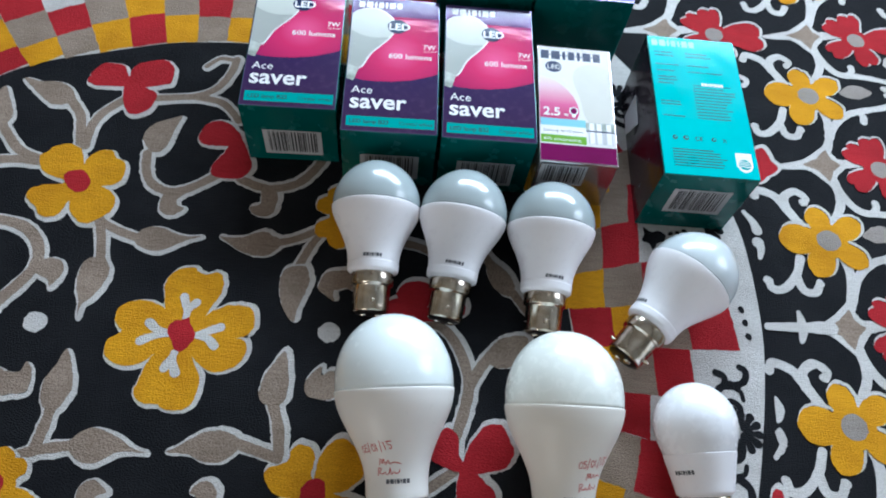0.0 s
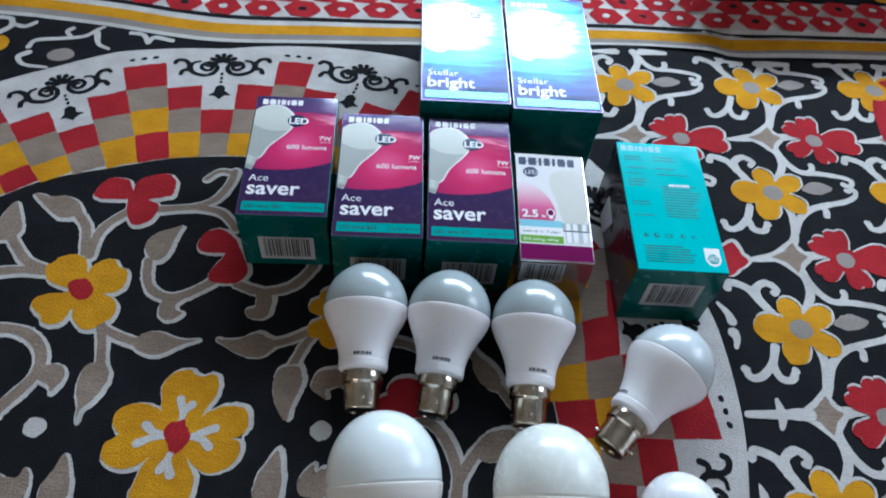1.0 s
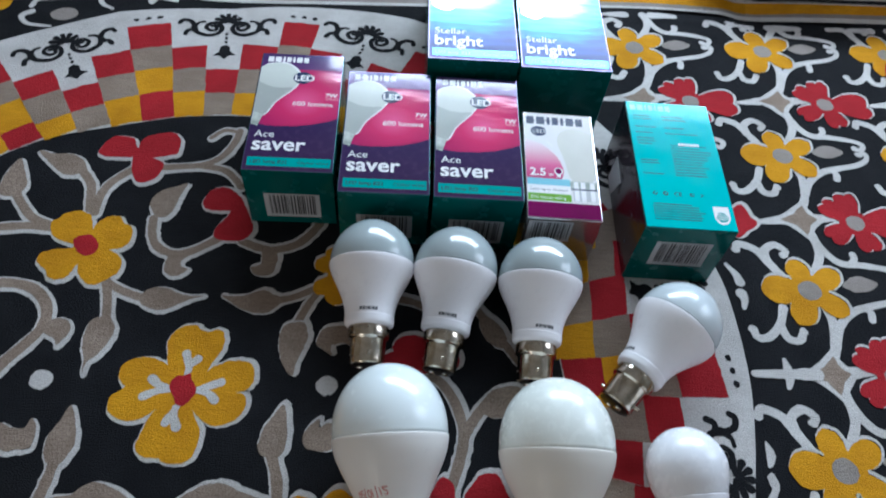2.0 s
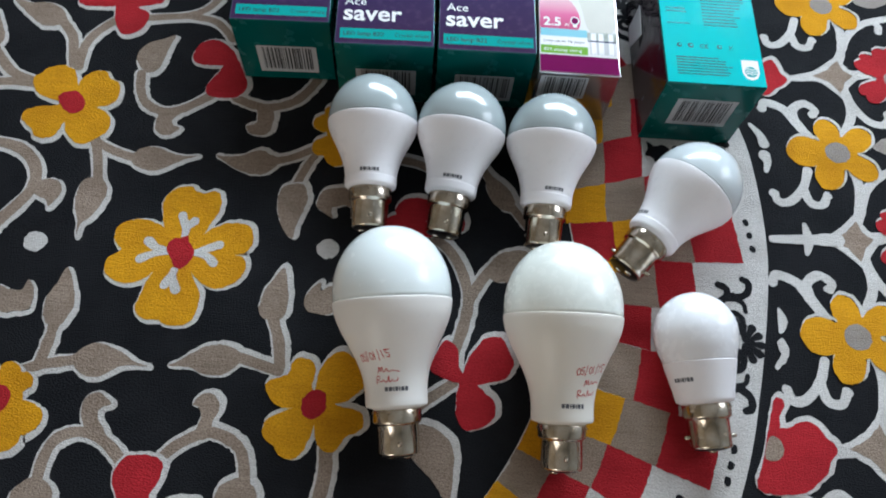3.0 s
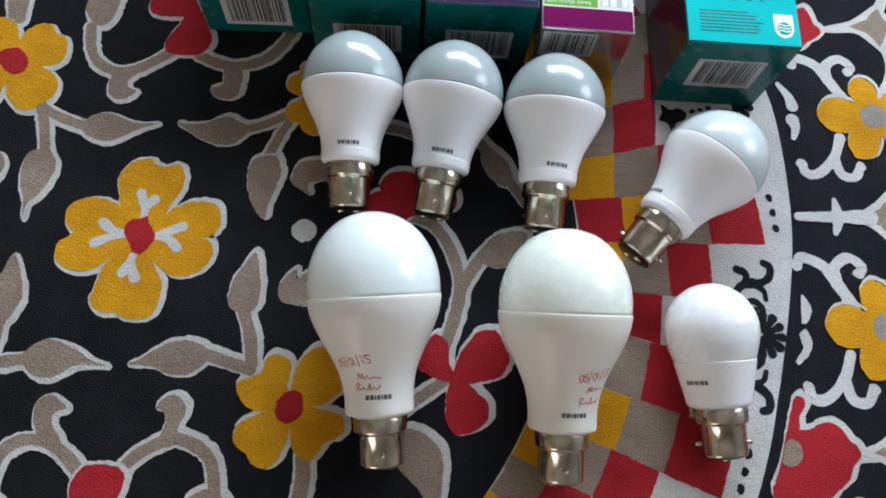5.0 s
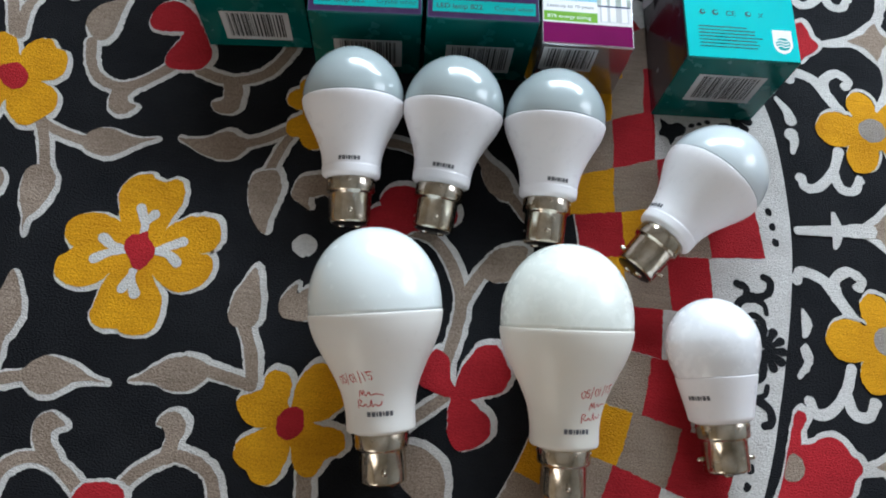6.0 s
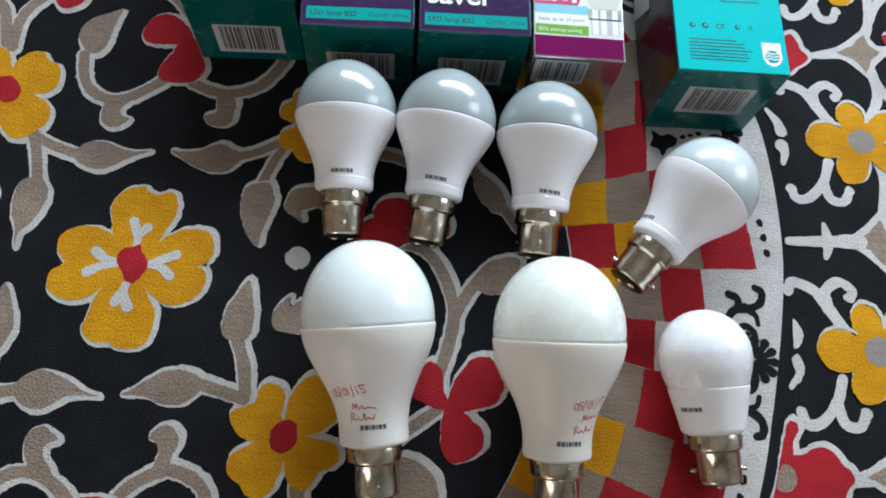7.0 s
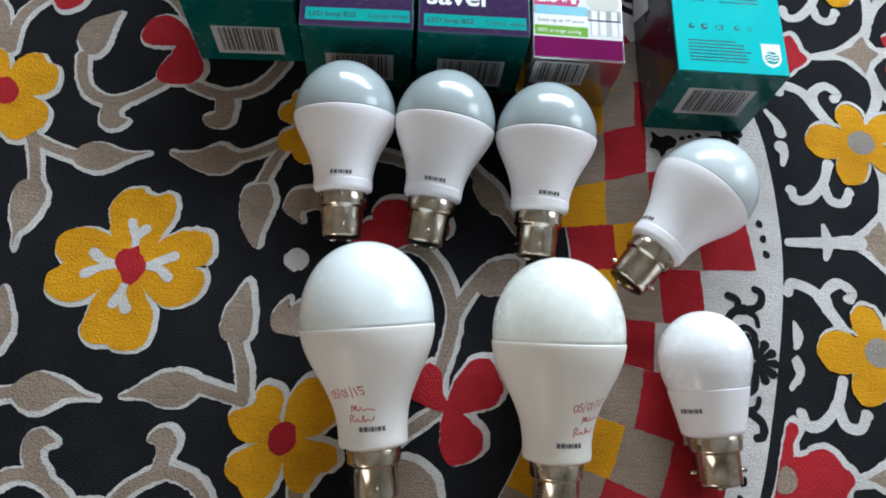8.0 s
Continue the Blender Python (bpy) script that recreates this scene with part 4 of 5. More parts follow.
BULB_ART_PALE = carton("printed_pale_bulb", srgb(206, 204, 196), srgb(222, 220, 212))
FOIL = carton("printed_steel", srgb(150, 158, 150), srgb(206, 212, 206), 0.2, 0.0, 120)


# ---- the lamps lying on the cloth ----
def lathe(profile, n=56):
    """A turned shape about local x; profile of (along, radius), finely smoothed where it was given so."""
    bm = bmesh.new()
    rings = []
    for s, r in profile:
        if r < 1e-6:
            rings.append([bm.verts.new((s / 1000, 0, 0))])
        else:
            rings.append([bm.verts.new((s / 1000, r * math.cos(a) / 1000, r * math.sin(a) / 1000)) for a in np.linspace(0, 2 * math.pi, n + 1)[:-1]])
    for p, q in zip(rings, rings[1:]):
        for k in range(n):
            l = (k + 1) % n
            if len(p) == 1:
                f = bm.faces.new((p[0], q[k], q[l]))
            elif len(q) == 1:
                f = bm.faces.new((p[k], q[0], p[l]))
            else:
                f = bm.faces.new((p[k], q[k], q[l], p[l]))
            f.smooth = True
    bmesh.ops.recalc_face_normals(bm, faces=bm.faces[:])
    return bm


def flowing(points, steps=6):
    return [(p.x, max(p.y, 0)) for p in smooth_curve(points, steps=steps)]


def text_points(words, size, bold=0.0):
    """A flat mesh of lettering in the built-in font: vertices and faces, its left end at 0."""
    cu = bpy.data.curves.new("lettering", "FONT")
    cu.body, cu.size = words, size
    cu.resolution_u, cu.offset = 3, bold * size
    ob = bpy.data.objects.new("lettering", cu)
    me = bpy.data.meshes.new_from_object(ob)
    vs, fs = [tuple(v.co) for v in me.vertices], [tuple(f.vertices) for f in me.polygons]
    bpy.data.objects.remove(ob)
    bpy.data.curves.remove(cu)
    bpy.data.meshes.remove(me)
    return vs, fs


def block_word(n, size):
    """A brand's word as a row of plain blocks of its size."""
    vs, fs = [], []
    x = 0
    heights = (0, size * 0.32, size * 0.40, size * 0.72)
    for k in range(n):
        w = size * (0.52, 0.56, 0.2, 0.42, 0.2, 0.52, 0.46)[k % 7]
        i = len(vs)
        vs += [(x + a, y, 0) for y in heights for a in (0, w)]
        fs += [(i + r, i + r + 1, i + r + 3, i + r + 2) for r in (0, 2, 4)]
        if k:
            fs.append((i - 5, i + 2, i + 4, i - 3))
        x += w + size * 0.17
    return vs, fs


def radius_at(profile, s):
    return float(np.interp(s, [p[0] for p in profile], [p[1] for p in profile]))


def on_lamp(name, shape, profile, s0, side, parent, material, tilt=0.0, lift=0.12):
    """Lays flat lettering on the turned housing: reading across the lamp, its top towards the dome. side: degrees off the upper line."""
    vs, fs = shape
    bm = bmesh.new()
    made = []
    for x, y, _ in vs:
        x, y = x * math.cos(tilt) - y * math.sin(tilt), x * math.sin(tilt) + y * math.cos(tilt)
        s = s0 - y
        r = radius_at(profile, s) + lift
        a = radians(90 - side) - x / r
        made.append(bm.verts.new((s / 1000, -r * math.cos(a) / 1000 * -1, r * math.sin(a) / 1000)))
    for f in fs:
        try:
            bm.faces.new([made[k] for k in f])
        except ValueError:
            pass
    part(name, bm, material, parent)


def scribble(bm, lines, width):
    """Pen strokes as flat ribbons: vertices and faces."""
    vs, fs = [], []
    for line in lines:
        left, right = band(line, width)
        i = len(vs)
        for a, b in zip(left, right):
            vs += [(a.x, a.y, 0), (b.x, b.y, 0)]
        for k in range(len(left) - 1):
            fs.append((i + 2 * k, i + 2 * k + 1, i + 2 * k + 3, i + 2 * k + 2))
    return vs, fs


# along the axis from the dome's tip: the dome, the housing and the start of the cap
MEDIUM = dict(dome=[(0, 0), (0.6, 5.5), (2.9, 11.8), (7.0, 17.6), (12.8, 22.6), (19.8, 25.9), (25.8, 27.2), (30.5, 27.3)],
              body=[(30.9, 27.6), (33, 27.4), (36, 26.6), (40, 24.9), (44.5, 22.6), (49.5, 20.1), (54.5, 18.0), (60, 16.4), (65.0, 15.7), (66.2, 15.65), (66.9, 15.85), (70.5, 15.6)], cap=72.5, end=97.5, big=27.4)
LARGE = dict(dome=[(0, 0), (0.7, 6.5), (3.2, 13.8), (8, 20.6), (15, 26.3), (24, 30.4), (33, 32.1), (41.0, 32.2)],
             body=[(41.5, 32.5), (44, 32.3), (50, 31.0), (57, 28.2), (64, 24.6), (72, 20.8), (79, 18.2), (86, 16.9), (90, 16.6), (93, 16.6), (94, 16.6), (96.0, 16.5)], cap=98, end=122.5, big=32.4)
SMALL = dict(dome=[(0, 0), (0.6, 5), (2.6, 10.4), (7, 16.2), (13, 20.4), (19, 22.5), (24, 22.8), (30, 22.1), (35, 20.7), (38.5, 19.6)],
             body=[(38.9, 19.8), (42, 19.2), (48, 17.9), (54, 16.6), (59.5, 15.6)], cap=61.5, end=86, big=22.7)


def led_lamp(kind, at, yaw, spin, pins, dome_material, label, prints, ease=0.0, shell=HOUSING):
    """A lamp lying on its dome's side and its cap. at: under the dome's centre (mm); yaw: where the dome points; spin: degrees of roll about its axis."""
    big_s = max(kind["body"] + kind["dome"], key=lambda p: p[1])[0]
    thing = new("led_bulb", None)
    end, cap = kind["end"], kind["cap"]
    drop = math.asin((kind["big"] - 11.0) / (end - 1 - big_s)) - radians(ease)
    m = Matrix.Translation((at[0] / 1000, at[1] / 1000, kind["big"] / 1000 + 0.0010)) @ Matrix.Rotation(radians(yaw + 180), 4, "Z") @ Matrix.Rotation(drop, 4, "Y") @ Matrix.Rotation(radians(spin), 4, "X") @ Matrix.Translation((-big_s / 1000, 0, 0))
    thing.matrix_world = m
    tagged(thing, label, "light bulb", "bulbs on the bedspread")
    dome = flowing(kind["dome"], 5)
    body = flowing(kind["body"], 5)
    last = body[-1]
    part("dome", lathe(dome + [(dome[-1][0] + 0.5, dome[-1][1] - 1.0)]), dome_material, thing)
    part("housing", lathe([(body[0][0] - 0.9, body[0][1] - 1.2)] + body + [(last[0] + 0.8, last[1] - 0.4), (cap - 0.4, 13.6), (cap, 12.8)]), shell, thing, "white plastic housing")
    cap_mesh = lathe([(cap - 0.3, 12.0), (cap, 12.6), (cap + 0.6, 12.9), (cap + 6.6, 12.9), (cap + 7.4, 12.6), (cap + 8.0, 11.7), (cap + 8.6, 11.2), (end - 4.2, 11.0), (end - 2.2, 11.0), (end - 1.2, 10.7), (end - 0.8, 9.8)])
    cap_ob = part("cap", cap_mesh, STEEL, thing, "bayonet cap of nickel-plated steel")
    part("insulator", lathe([(end - 1.4, 9.9), (end - 0.4, 9.0), (end + 0.3, 6.0), (end + 0.5, 0)], 32), DARK_PLASTIC, cap_ob)
    for s in (-1, 1):
        bm = lathe([(end + 0.2, 2.4), (end + 1.2, 2.2), (end + 1.5, 0)], 16)
        bmesh.ops.translate(bm, vec=(0, s * 0.0042, 0), verts=bm.verts[:])
        part("contact", bm, STEEL, cap_ob)
        pin = lathe([(10.6, 1.15), (13.2, 1.15), (13.6, 0.7), (13.7, 0)], 14)
        bmesh.ops.rotate(pin, matrix=Matrix.Rotation(radians(pins - spin), 3, "X") @ Matrix.Rotation(radians(90 * s), 3, "Z"), verts=pin.verts[:], cent=(0, 0, 0))
        bmesh.ops.translate(pin, vec=((end - 7.0) / 1000, 0, 0), verts=pin.verts[:])
        part("pin", pin, STEEL, cap_ob)
    for k in range(6):
        a = radians(60 * k + 30)
        bm = bmesh.new()
        bmesh.ops.create_icosphere(bm, subdivisions=2, radius=0.0007)
        bmesh.ops.translate(bm, vec=((cap + 2.2) / 1000, 0.01275 * math.cos(a), 0.01275 * math.sin(a)), verts=bm.verts[:])
        part("crimp", bm, STEEL, cap_ob)
    for k, (name, shape, s0, side, ink, tilt) in enumerate(prints):
        on_lamp(name, shape, body, s0, side + spin, thing, ink, tilt)
    return thing


def mark(size):
    vs, fs = block_word(7, size)
    half = max(v[0] for v in vs) / 2
    return [(x - half, y, z) for x, y, z in vs], fs


PEN_SHAPES = {"0": [(1.2, 3.4), (0.3, 2.2), (0.5, 0.5), (1.4, 0), (2.2, 1.4), (2.0, 3.0), (1.1, 3.4)], "5": [(2.2, 3.6), (0.7, 3.5), (0.6, 2.1), (1.7, 2.1), (2.0, 0.9), (1.1, 0), (0.2, 0.4)],
              "1": [(0.9, 3.7), (0.8, 1.8), (0.6, 0)], "/": [(1.5, 4.4), (0.9, 1.8), (0.2, -0.9)]}
DATE = scribble(None, [[(x + 2.35 * k, y + 0.12 * k) for x, y in PEN_SHAPES[c]] for k, c in enumerate("05/01/15")] + [[(16.6, 4.5), (18.0, 4.6), (19.6, 4.5)]], 0.4)
NAME = scribble(None, [[(x * 0.8, y * 0.75) for x, y in ((1, 0), (2, 4), (3, 1), (4, 4), (5, 0.5), (7, 3), (8, 1), (11, 2), (15, 1.2))]], 0.42)
NAME_TWO = scribble(None, [[(x * 0.86, y * 0.8) for x, y in ((0, 0), (0.6, 4.5), (2.5, 4), (1, 2), (3, 1), (4.5, 2.2), (5.5, 0.6), (7, 1.4), (8, 4.4), (8.2, 0.6), (10, 2), (11, 0.8), (13, 1.6), (13.4, 3))]], 0.42)
PEN = [("pen_date", DATE, 73, -56, PRINT_RED, 0.05), ("pen_stroke", NAME, 79, -32, PRINT_RED, -0.06), ("pen_stroke", NAME_TWO, 84.5, -34, PRINT_RED, 0.02)]
PEN_B = [("pen_date", DATE, 72.5, 8, PRINT_RED, 0.08), ("pen_stroke", NAME, 78, 22, PRINT_RED, 0.1), ("pen_stroke", NAME_TWO, 84, 14, PRINT_RED, 0.1)]
WHITE_7 = "white medium LED bulb with a frosted grey dome"
led_lamp(MEDIUM, (103.7, 87.0), 94.3, 0, 84, DIFFUSER_GREY, WHITE_7, [("brand_mark", mark(2.9), 64.8, -1, PRINT_GREY, 0)])
led_lamp(MEDIUM, (157.9, 88), 85.5, 0, 86, DIFFUSER_GREY, WHITE_7, [("brand_mark", mark(2.9), 64.8, 0, PRINT_GREY, 0)])
led_lamp(MEDIUM, (213.8, 86.7), 89.2, 0, 92, DIFFUSER_GREY, WHITE_7, [("brand_mark", mark(2.9), 64.8, 8, PRINT_GREY, 0)])
led_lamp(MEDIUM, (300.2, 63.4), 52.8, 48, 8, DIFFUSER_LIT, "white medium LED bulb lying askew, its dome coloured as brightly lit", [("brand_mark", mark(2.9), 64.8, -62, PRINT_GREY, 0)], ease=4.0)
led_lamp(LARGE, (129.2, -29.2), 99, 20, 88, DIFFUSER_WHITE, "large white LED bulb with red pen writing on its housing", PEN + [("brand_mark", mark(3.1), 88.6, 0, PRINT_GREY, 0)], shell=HOUSING_AGED)
led_lamp(LARGE, (222.2, -28.0), 93.7, -15, 90, DIFFUSER_WARM, "large white LED bulb with red handwriting near its neck", PEN_B + [("brand_mark", mark(3.1), 89.4, 8, PRINT_GREY, 0)], shell=HOUSING_IVORY)
led_lamp(SMALL, (298.8, -27), 99.4, -70, 14, DIFFUSER_SMALL, "small white LED bulb with a milky dome and steel cap", [("brand_mark", mark(3.0), 49.6, -56, PRINT_GREY, 0), ("small_mark", block_word(2, 1.2), 56, 52, PRINT_GREY, 0)])


# ---- the cartons ----
def board_box(w, l, h, round_by=0.9):
    """A carton: upright walls, folded edges slightly rounded, its base at z = 0; front end at -y."""
    bm = bmesh.new()
    bmesh.ops.create_cube(bm, size=1.0)
    bmesh.ops.scale(bm, vec=(w / 1000, l / 1000, h / 1000), verts=bm.verts[:])
    bmesh.ops.translate(bm, vec=(0, 0, h / 2000), verts=bm.verts[:])
    bmesh.ops.bevel(bm, geom=bm.edges[:], offset=round_by / 1000, segments=2, profile=0.6, affect="EDGES")
    return bm


class Face:
    """A carton's panel: flat prints are laid on it in millimetres from its lower left corner as it is read."""

    def __init__(self, thing, w, l, h, which):
        self.thing, self.which, self.w, self.l, self.h = thing, which, w, l, h

    def place(self, x, y, lift):
        w, l, h = self.w, self.l, self.h
        if self.which == "top":
            return ((x - w / 2) / 1000, (y - l / 2) / 1000, (h + lift) / 1000)
        if self.which == "side":
            return ((-w / 2 - lift) / 1000, (x - l / 2) / 1000, y / 1000)
        return ((x - w / 2) / 1000, (-l / 2 - lift) / 1000, y / 1000)

    def lay(self, name, shape, x0, y0, material, lift=0.1, label=""):
        vs, fs = shape
        bm = bmesh.new()
        made = [bm.verts.new(self.place(x0 + v[0], y0 + v[1], lift)) for v in vs]
        for f in fs:
            try:
                bm.faces.new([made[k] for k in f])
            except ValueError:
                pass
        return part(name, bm, material, self.thing, label)

    def area(self, name, points, material, lift=0.1, label=""):
        pts = turned([Vector(p) for p in points])
        return self.lay(name, ([(p.x, p.y, 0) for p in pts], [tuple(range(len(pts)))]), 0, 0, material, lift, label)

    def rect(self, name, x0, y0, x1, y1, material, lift=0.1, label=""):
        return self.area(name, [(x0, y0), (x1, y0), (x1, y1), (x0, y1)], material, lift, label)


def bars_code(face, x0, y0, wide, high, seed):
    """A paper label with the black bars of a product code."""
    face.rect("barcode_label", x0, y0, x0 + wide, y0 + high, LABEL_GREY, 0.12, "white paper barcode")
    rng = random.Random(seed)
    vs, fs = [], []
    x = x0 + wide * 0.09
    while x < x0 + wide * 0.92:
        b = rng.choice((0.35, 0.35, 0.7, 1.05))
        i = len(vs)
        vs += [(x, y0 + high * 0.12, 0), (x + b, y0 + high * 0.12, 0), (x + b, y0 + high * 0.94, 0), (x, y0 + high * 0.94, 0)]
        fs.append((i, i + 1, i + 2, i + 3))
        x += b + rng.choice((0.4, 0.4, 0.8, 1.1))
    face.lay("barcode_print", (vs, fs), 0, 0, INK_BLACK, 0.2)


BULB_OUTLINE = [(0.0, 0.44), (0.30, 0.50), (0.62, 0.38), (0.80, 0.0), (0.62, -0.38), (0.30, -0.50), (0.0, -0.44), (-0.42, -0.27), (-0.86, -0.19), (-0.86, 0.19), (-0.42, 0.27)]
HOUSING_OUTLINE = [(0.12, 0.465), (-0.1, 0.39), (-0.42, 0.265), (-0.86, 0.185), (-0.86, -0.185), (-0.42, -0.265), (-0.1, -0.39), (0.12, -0.465), (0.04, -0.25), (0.0, 0), (0.04, 0.25)]


def art_bulb(c, size, turn, shape=BULB_OUTLINE):
    """The outline of a printed bulb or of its housing; its tip along turn."""
    a = radians(turn)
    u, v = Vector((math.cos(a), math.sin(a))), Vector((-math.sin(a), math.cos(a)))
    return smooth_curve([Vector(c) + u * size * x + v * size * y for x, y in shape], closed=True, steps=5)


def clipped(points, x0, y0, x1, y1):
    return [(min(max(p[0], x0), x1), min(max(p[1], y0), y1)) for p in points]


def carton_at(name, corner_front_left, yaw, w, l, h, body_material, label, group=""):
    """A carton whose base's front left corner stands at a place in millimetres."""
    a = radians(yaw)
    c = Vector(corner_front_left) + Vector((math.cos(a), math.sin(a))) * w / 2 + Vector((-math.sin(a), math.cos(a))) * l / 2
    thing = new(name, None)
    thing.matrix_world = Matrix.Translation((c.x / 1000, c.y / 1000, 0.0009)) @ Matrix.Rotation(a, 4, "Z")
    tagged(thing, label, "carton", group)
    part("board", board_box(w, l, h), body_material, thing)
    return thing


def saver_carton(front_left, yaw, seed, w=60.5, l=116, h=55.5):
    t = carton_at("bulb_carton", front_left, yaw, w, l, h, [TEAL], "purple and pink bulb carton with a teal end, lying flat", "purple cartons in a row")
    f = Face(t, w, l, h, "top")
    f.rect("edge_glint", 0.5, 0.5, w - 0.5, l - 0.5, EDGE_GLINT, 0.03, "purple edge with a pale glint in its colour")
    f.rect("front_panel", 1.0, 1.1, w - 1.0, l - 1.0, PURPLE, 0.06, "purple printed front")
    glow = [(w - 0.9, 50), (w - 6, 47.5), (w - 18, 43.5), (w - 30, 41.5), (w - 42, 41), (w - 50, 41.5), (w - 56, 43), (1.0, 45), (1.0, 99), (w - 0.9, 99)]
    f.area("pink_glow", glow, PINK, 0.11, "magenta glow")
    f.area("bulb_halo", clipped(art_bulb((11.4, 80.4), 33.4, 73), 1.0, 1, w - 1, l - 1), INK_WHITE, 0.16)
    f.area("bulb_picture", clipped(art_bulb((10.4, 80), 32.6, 73), 1.0, 1, w - 1, l - 1), BULB_ART, 0.21, "printed picture of a white bulb")
    f.area("bulb_housing_picture", clipped(art_bulb((10.4, 80), 32.4, 73, HOUSING_OUTLINE), 1.0, 1, w - 1, l - 1), BULB_ART_LOW, 0.23, "printed grey housing")
    f.area("bulb_cap_picture", clipped([(-2, 42), (5.6, 40.5), (8.4, 51.6), (-2, 54.5)], 1.0, 1, w, l), FOIL, 0.25, "printed steel cap")
    f.lay("brand_mark", block_word(7, 7.6), 5, 106.5, INK_WHITE, 0.15)
    f.area("badge", ellipse((32, 90), 6.8, 6.4, 0, 24, 0), NAVY, 0.26, "navy LED badge")
    f.lay("badge_letters", text_points("LED", 8.4, 0.03), 26.0, 87.0, INK_WHITE, 0.31)
    f.rect("fine_rule", w - 10.5, 69.0, w - 1.5, 69.3, INK_WHITE, 0.17)
    f.lay("lettering", text_points("7W", 5.6, 0.01), w - 11, 71, INK_WHITE, 0.17)
    f.lay("lettering", text_points("600 lumens", 6.2, 0.008), w - 33.5, 61.5, INK_WHITE, 0.17)
    f.lay("lettering", text_points("Ace", 8.6), 4.8, 30.5, INK_WHITE, 0.17)
    f.lay("lettering", text_points("saver", 16.8, 0.02), 4.2, 18.6, INK_WHITE, 0.17)
    f.rect("teal_strip", 3.2, 4.2, w - 2.2, 12.0, TEAL_STRIP, 0.15, "teal strip")
    f.lay("lettering", text_points("LED lamp B22", 4.3, 0.012), 5.0, 6.6, INK_TEAL, 0.2)
    f.lay("lettering", text_points("Crystal white", 3.9), w - 24.5, 6.6, INK_TEAL, 0.2)
    e = Face(t, w, l, h, "front")
    bars_code(e, 12, h - 48, 38, 25, seed)
    Face(t, w, l, h, "side").rect("side_panel", 0.8, 0.8, l - 0.8, h - 0.8, SHADED_SIDE, 0.06, "dark purple side, shade and cloth reflection in its colour")
    return t


saver_carton((10.8, 132.8), 4.9, 3)
saver_carton((76.0, 123.0), 4.6, 4)
saver_carton((138.6, 127.0), 3.8, 5)


def small_carton():
    w, l, h = 51, 99, 46.5
    t = carton_at("small_bulb_carton", (201.9, 125.6), 2.6, w, l, h, [SILVER], "small white bulb carton with a maroon band, lying flat")
    f = Face(t, w, l, h, "top")
    f.rect("front_panel", 0.7, 0.7, w - 0.7, l - 0.7, PAPER, 0.06)
    f.rect("maroon_band", 0.8, 0.8, w - 0.8, 14, MAROON, 0.11, "maroon band")
    f.area("pink_blush", smooth_curve([(0.9, 30), (20, 30), (27, 40), (24, 54), (14, 66), (0.9, 72)], closed=False, steps=6), PINK_PALE, 0.11)
    f.lay("brand_mark", block_word(7, 10.6), 2.5, 87, NAVY, 0.14)
    f.area("badge", ellipse((11, 80), 5.6, 5.0, 0, 24, 0), NAVY, 0.15)
    f.lay("badge_letters", text_points("LED", 5.6), 6.5, 78, INK_WHITE, 0.2)
    bulb = smooth_curve([(24, 70), (27, 80), (36, 84), (45, 82), (w - 1.2, 76), (w - 1.2, 50), (47, 34), (33, 34), (28, 54)], closed=True, steps=5)
    f.area("bulb_picture", bulb, BULB_ART_PALE, 0.12, "printed picture of a white bulb")
    f.rect("bulb_cap_picture", 32.5, 16, 48.5, 33.5, LABEL_GREY, 0.16, "printed steel cap")
    for x in (33.4, 38.2, 44.6):
        f.rect("cap_gleam", x, 16.4, x + 3.2, 33.2, INK_WHITE, 0.18)
    f.area("lamp_icon", ellipse((23.5, 42.2), 3.0, 3.4, 0, 18, 0), INK_WHITE, 0.16)
    f.area("lamp_icon_middle", ellipse((23.5, 42.2), 2.2, 2.6, 0, 18, 0), MAROON, 0.18)
    f.rect("lamp_icon_neck", 22.2, 36.8, 24.8, 39.4, INK_WHITE, 0.17)
    f.rect("bulb_cap_ring", 31.2, 26.0, 49.8, 27.0, NAVY, 0.2)
    f.rect("bulb_cap_rim", 31.0, 27.0, 50.0, 33.6, FOIL, 0.17)
    f.lay("lettering", text_points("2.5", 9.5, 0.02), 3.2, 37.5, INK_WHITE, 0.17)
    f.lay("lettering", text_points("w", 5), 16.5, 37.5, INK_WHITE, 0.17)
    f.rect("blue_strip", 1.2, 29, 31, 35, PALE_BLUE, 0.14)
    f.rect("white_strip", 1.2, 21.8, 31, 28.6, INK_WHITE, 0.14)
    f.lay("lettering", text_points("Lasts up to 10 years", 3.2), 3, 24, INK_BLACK, 0.2)
    f.rect("green_strip", 1.2, 15, 31, 21.4, GREEN_STRIP, 0.14)
    f.lay("lettering", text_points("85% energy saving", 3.3), 3, 17, INK_WHITE, 0.2)
    e = Face(t, w, l, h, "front")
    bars_code(e, 2, h - 24, 30, 21, 6)
    return t


small_carton()


